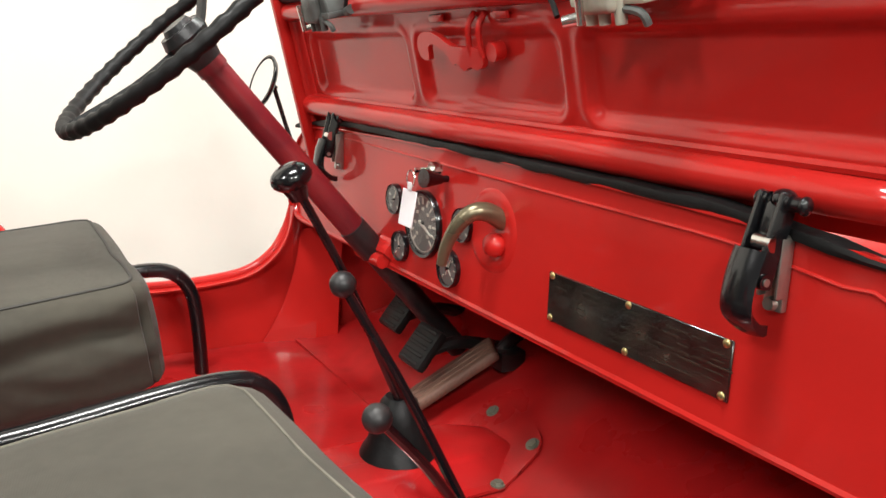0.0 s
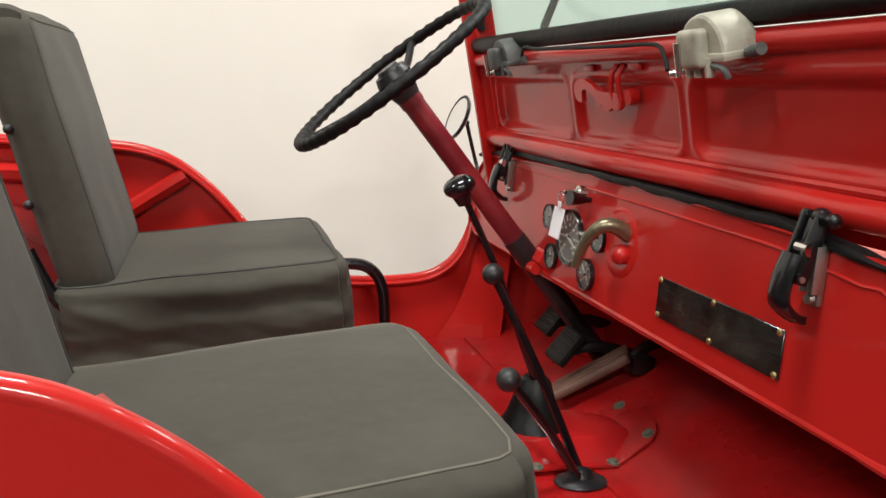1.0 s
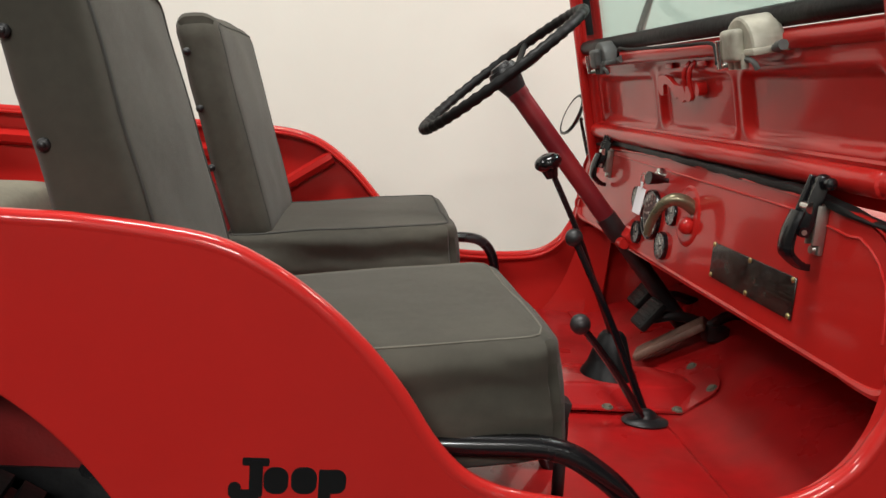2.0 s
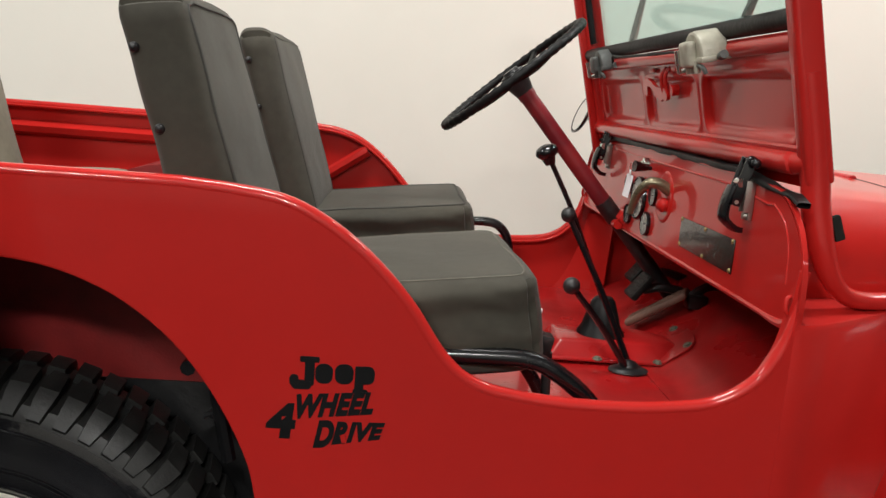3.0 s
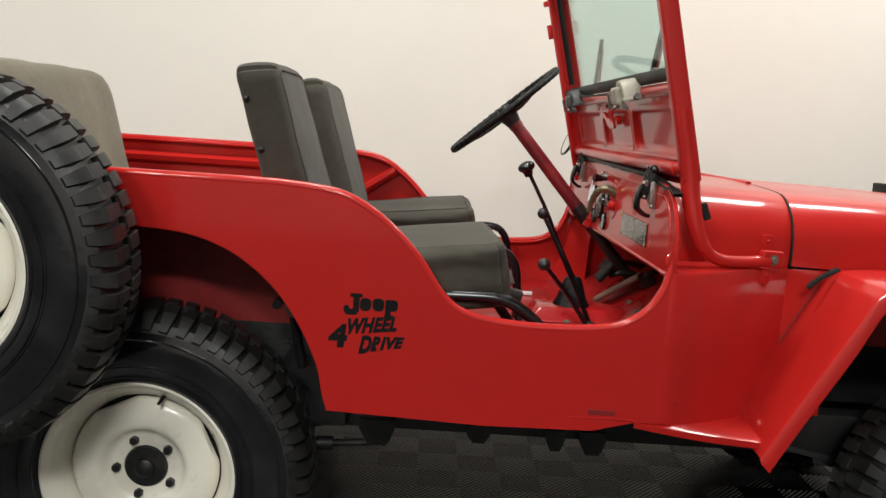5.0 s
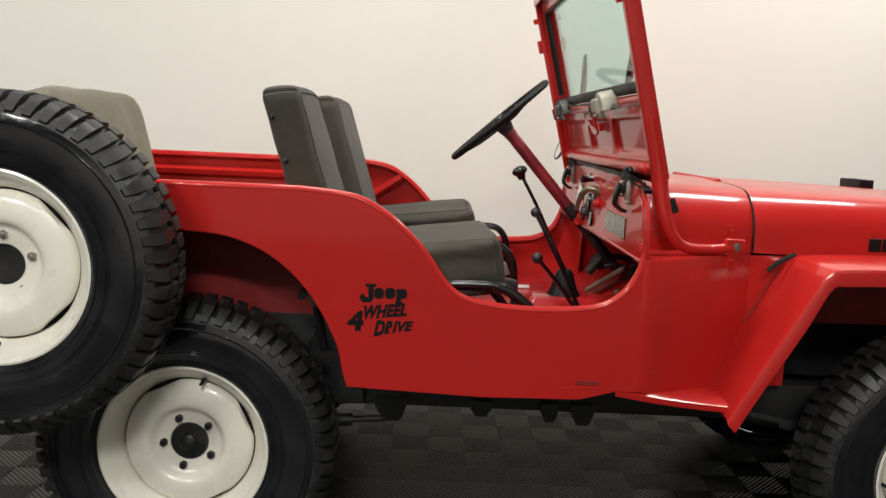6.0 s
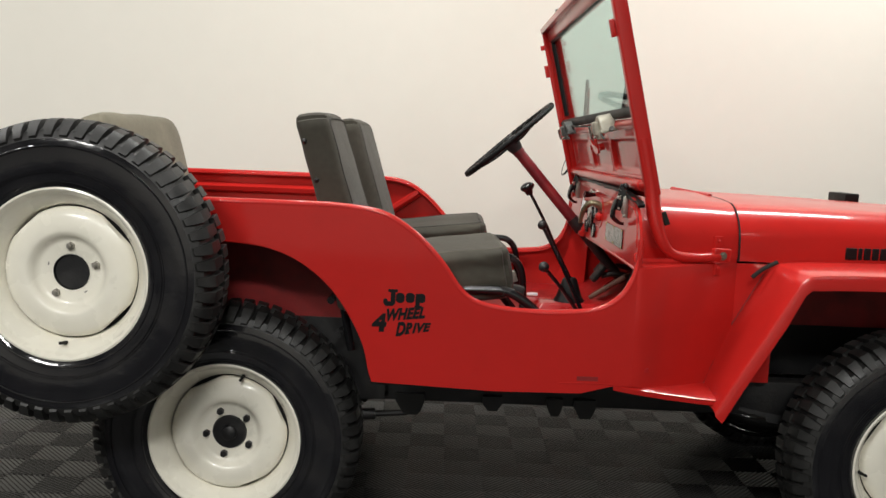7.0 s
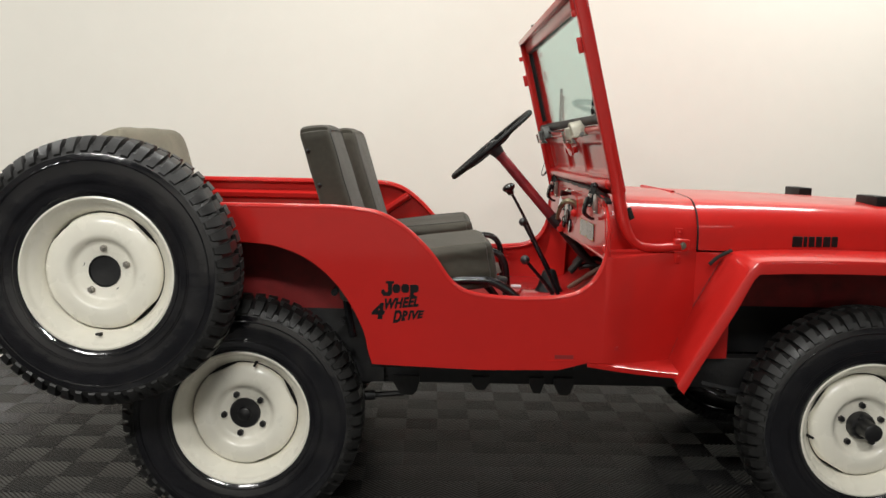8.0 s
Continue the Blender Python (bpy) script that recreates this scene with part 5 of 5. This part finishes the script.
for depth, outline_xz in enumerate((rounded(0.483, 0.851, 0.027, 0.0085, 0.002), rounded(0.4835, 0.833, 0.0135, 0.040, 0.003), rounded(0.473, 0.814, 0.028, 0.0135, 0.0066), rounded(0.4625, 0.820, 0.0125, 0.017, 0.006),
                   rounded(0.5035, 0.8315, 0.025, 0.029, 0.011), rounded(0.5315, 0.8325, 0.026, 0.029, 0.011), rounded(0.562, 0.8325, 0.024, 0.026, 0.010), rounded(0.5525, 0.8255, 0.0125, 0.039, 0.002), rounded(0.5545, 0.8085, 0.021, 0.006, 0.002))):
    bm = bmesh.new()
    plate(bm, outline_xz, -HW - 0.0012 - 0.0003 * (depth % 4), -HW - 0.0001)
    part("mark_shape", bm, DECAL, near_side, "black plain shape of a maker's mark")

# ---- seats ----
def front_seat(y0, y1, front, top, back_top, bar, back, studs, turned=0.0, name="front_seat"):
    st = thing(name, "bucket seat covered in grey canvas on black tube frame", "", parent=car)
    yc, w = (y0 + y1) / 2, y1 - y0
    rear_x = 0.30
    L = front - rear_x
    bm = bmesh.new()
    m = pose(0, 0, 0, 0, -7, turned)
    H = 0.15
    seam = cushion(bm, (rear_x + L / 2, yc, top - H / 2 - 0.020), (L, w, H), m, 0.008, 26, 0.02, wide=0.05, folds=0.012, seam=2)
    for v in bm.verts:
        # the cover hangs out a little towards its lower front edge
        v.co.x += (0.08 if y0 < 0 else 0.05) * max(0.0, top - 0.02 - v.co.z) * min(1.0, max(0.0, (v.co.x - 0.55) / 0.2))
    part("cushion", bm, SEAT, st, "worn grey canvas cushion")
    bm = bmesh.new()
    tube(bm, seam, 0.0014 if y0 < 0 else 0.0024, 6, closed=True)
    part("piping", bm, THREAD if y0 < 0 else PIPING, st)
    # backrest
    low = 0.90
    lean = 17
    bh = (back_top - low) / math.cos(radians(lean))
    b0, b1 = back
    thick = 0.095 if y0 < 0 else 0.082
    ctr = Vector((0.3315 - thick / 2 + (1.139 - (back_top + low) / 2) * math.tan(radians(lean)), (b0 + b1) / 2, (back_top + low) / 2))
    mb = pose(0, 0, 0, 0, -lean, 0)
    bm = bmesh.new()
    seam = cushion(bm, ctr, (thick, b1 - b0, bh), mb, 0.006, 26, 0.016 if y0 < 0 else 0.028, plan=(1, 2), wide=0.042, seam=0)
    place = Matrix.Translation(ctr) @ mb
    back_to_local = place.inverted()

    def slope_top(co):
        """The top falls away towards the front."""
        q = back_to_local @ co
        rise = max(0.0, (q.z - bh * 0.25) / (bh * 0.25))
        q.z -= 0.015 * min(rise, 1.0) * max(0.0, q.x / thick + 0.5) ** 2
        return place @ q

    for v in bm.verts:
        v.co = slope_top(v.co)
    seam = [slope_top(p) for p in seam]
    part("backrest", bm, SEAT, st, "grey canvas covered backrest")
    bm = bmesh.new()
    tube(bm, seam, 0.0022 if y0 < 0 else 0.0012, 6, closed=True)
    part("piping", bm, PIPING, st)
    for x, z in studs:
        bm = bmesh.new()
        ball(bm, (x, b0 - 0.003, z), 0.0075, (1, 0.6, 1))
        ball(bm, (x, b0 - 0.007, z), 0.004, (1, 0.6, 1))
        part("button", bm, BLACK_WORN, st, "dark metal press stud")
    f = 0.0 if y0 < 0 else front - 0.795
    run = [(0.32, 0.84), (0.5, 0.846), (0.72 + f, 0.853), (0.80 + f, 0.851), (0.85 + f, 0.828), (0.90 + f, 0.785), (0.96 + f, 0.70), (0.975 + f, FLOOR)] if bar < 0.82 else [(0.32, 0.825), (0.6, 0.848), (bar - 0.1, 0.871), (bar - 0.02, 0.876), (bar + 0.02, 0.862), (bar + 0.045, 0.825), (bar + 0.055, 0.76), (bar + 0.06, FLOOR)]
    runs = [[(x, -0.661, z) for x, z in run], [(x - 0.07, -0.292, z - 0.03) for x, z in run]] if y0 < 0 else [[(x - 0.02, 0.015, z - 0.012) for x, z in run], [(x, y1 - 0.008, z - 0.008) for x, z in run]]
    for run in runs:
        bm = bmesh.new()
        tube(bm, smooth_line(run, 5), 0.0135, 10)
        part("frame_tube", bm, BLACK, st, "glossy black bent steel tube")
    for run in ([(0.30, y0 + 0.012, top - H - 0.015), (0.30, y1 - 0.012, top - H - 0.015)], [(0.33, y0 + 0.03, top - H - 0.01), (0.36, y0 + 0.03, FLOOR)], [(0.33, y1 - 0.03, top - H - 0.01), (0.36, y1 - 0.03, FLOOR)], [(0.27, y0 + 0.03, 0.98), (0.31, y0 + 0.03, 0.90), (0.36, y0 + 0.03, 0.84)], [(0.27, y1 - 0.03, 0.98), (0.31, y1 - 0.03, 0.90), (0.36, y1 - 0.03, 0.84)]):
        bm = bmesh.new()
        tube(bm, smooth_line(run, 4), 0.0115, 8)
        part("frame_tube", bm, BLACK, st)
    return st


front_seat(-0.663, -0.246, 0.807, 0.968, 1.338, 0.80, (-0.632, -0.275), ((0.213, 1.255), (0.250, 1.146), (0.286, 1.035)), 3.0)
front_seat(0.108, 0.595, 0.775, 0.968, 1.345, 0.875, (0.130, 0.610), ((0.225, 1.269), (0.252, 1.164), (0.277, 1.052)))

# rear bench
rs = thing("rear_seat", "rear bench seat in faded olive canvas", "", parent=car)
bm = bmesh.new()
cushion(bm, (-0.31, 0, 0.90), (0.42, 0.86, 0.12), pose(0, 0, 0, 0, -4, 0), 0.012, 10, 0.032)
part("cushion", bm, SEAT_TAN, rs)
bm = bmesh.new()
cushion(bm, (-0.512, 0.075, 1.118), (0.09, 0.79, 0.41), pose(0, 0, 0, 0, -14, 0), 0.008, 14, 0.025, plan=(1, 2), wide=0.09)
part("backrest", bm, SEAT_TAN, rs)
for x, y in ((-0.2, -0.38), (-0.2, 0.38), (-0.5, -0.38), (-0.5, 0.38)):
    bm = bmesh.new()
    tube(bm, [(x, y, 0.9), (x, y, FLOOR)], 0.0125, 8)
    part("frame_tube", bm, BLACK, rs)
bm = bmesh.new()
box(bm, (0.983, 0.372, FLOOR + 0.008), (0.046, 0.016, 0.012), bevel=0.004)
part("pull_tab", bm, PAPER, car, "small white tab on the floor")

# folding hinge at the front of the right-hand seat
latch = thing("seat_latch", "worn grey metal seat latch over a dark block", "", parent=car)
bm = bmesh.new()
for e in (-0.012, 0.012):
    box(bm, (0.835, -0.45 + e, 0.863), (0.022, 0.003, 0.034), pose(0, 0, 0, 0, -20, 0), 0.001, seg=1)
box(bm, (0.838, -0.45, 0.848), (0.026, 0.027, 0.004), pose(0, 0, 0, 0, -20, 0), 0.001, seg=1)
rod(bm, (0.836, -0.468, 0.866), (0.836, -0.432, 0.866), 0.005, seg=10)
part("bracket", bm, STEEL, latch, "worn grey steel bracket")
bm = bmesh.new()
box(bm, (0.853, -0.45, 0.816), (0.036, 0.036, 0.036), pose(0, 0, 0, 0, 12, 0), 0.005)
rod(bm, (0.866, -0.45, 0.80), (0.872, -0.45, FLOOR), 0.009, seg=10)
box(bm, (0.80, -0.45, 0.828), (0.08, 0.03, 0.012), pose(0, 0, 0, 0, 8, 0), 0.003)
part("block", bm, BLACK_WORN, latch)

# ---- floor tiles: squares with fine slanting ribs, every other one turned ----
PITCH, TURN = 0.146, 0.6


def tile_rows(flip, ribs=14):
    """A square with raised ribs from corner to corner."""
    vs, fs = [], []
    e = PITCH / 2 - 0.0008
    d = e * math.sqrt(2)
    q = math.sqrt(0.5)
    cuts = []
    for k in range(ribs):
        a, b = -d + 2 * d * k / ribs, -d + 2 * d * (k + 1) / ribs
        cuts += [(a, 0.0), (a + (b - a) * 0.15, 0.0036), (a + (b - a) * 0.5, 0.0036), (a + (b - a) * 0.7, 0.0)]
    cuts.append((d, 0.0))
    for u, z in cuts:
        h = max(d - abs(u), 0.0)
        for v in (-h, h):
            x, y = (u + v) * q, (v - u) * q
            vs.append((-x if flip else x, y, z))
    for k in range(len(cuts) - 1):
        f = (2 * k, 2 * k + 1, 2 * k + 3, 2 * k + 2)
        fs.append(f[::-1] if flip else f)
    return vs, fs


meshes = []
rows_of = [tile_rows(False), tile_rows(True)]
for flip in (False, True):
    me = bpy.data.meshes.new("tile")
    vs, fs = rows_of[flip]
    me.from_pydata(vs, [], fs)
    me.materials.append(TILE)
    meshes.append(me)
grid = pose(1.008, 0.43, -0.005, 0, 0, TURN)
near, rest = [], []
for i in range(-48, 49):
    for j in range(-66, 9):
        c = grid @ Vector((i * PITCH, j * PITCH, 0))
        if not (X0 < c.x < X1 and Y0 < c.y < Y1 - 0.06):
            continue
        if -1.7 < c.x < 2.2 and -0.75 < c.y < 1.4:
            near.append((abs(c.x - 0.6) + 1.4 * abs(c.y + 0.05), i, j))
        rest.append((i, j))
near.sort()
picked = {(i, j) for d, i, j in near[:300]}
for i, j in sorted(picked):
    ob = new("tile", meshes[(i + j) % 2])
    ob.parent = floor
    ob.matrix_basis = grid @ pose(i * PITCH, j * PITCH, 0)
vs, fs = [], []
for i, j in rest:
    if (i, j) in picked:
        continue
    v, f = rows_of[(i + j) % 2]
    o = len(vs)
    vs += [tuple(grid @ Vector((x + i * PITCH, y + j * PITCH, z))) for x, y, z in v]
    fs += [tuple(o + k for k in q) for q in f]
me = bpy.data.meshes.new("outer_tiles")
me.from_pydata(vs, [], fs)
me.materials.append(TILE)
outer = new("outer_tiles", me)
outer.parent = floor
tagged(outer, "black ribbed floor tiles farther out", kind="stuff")
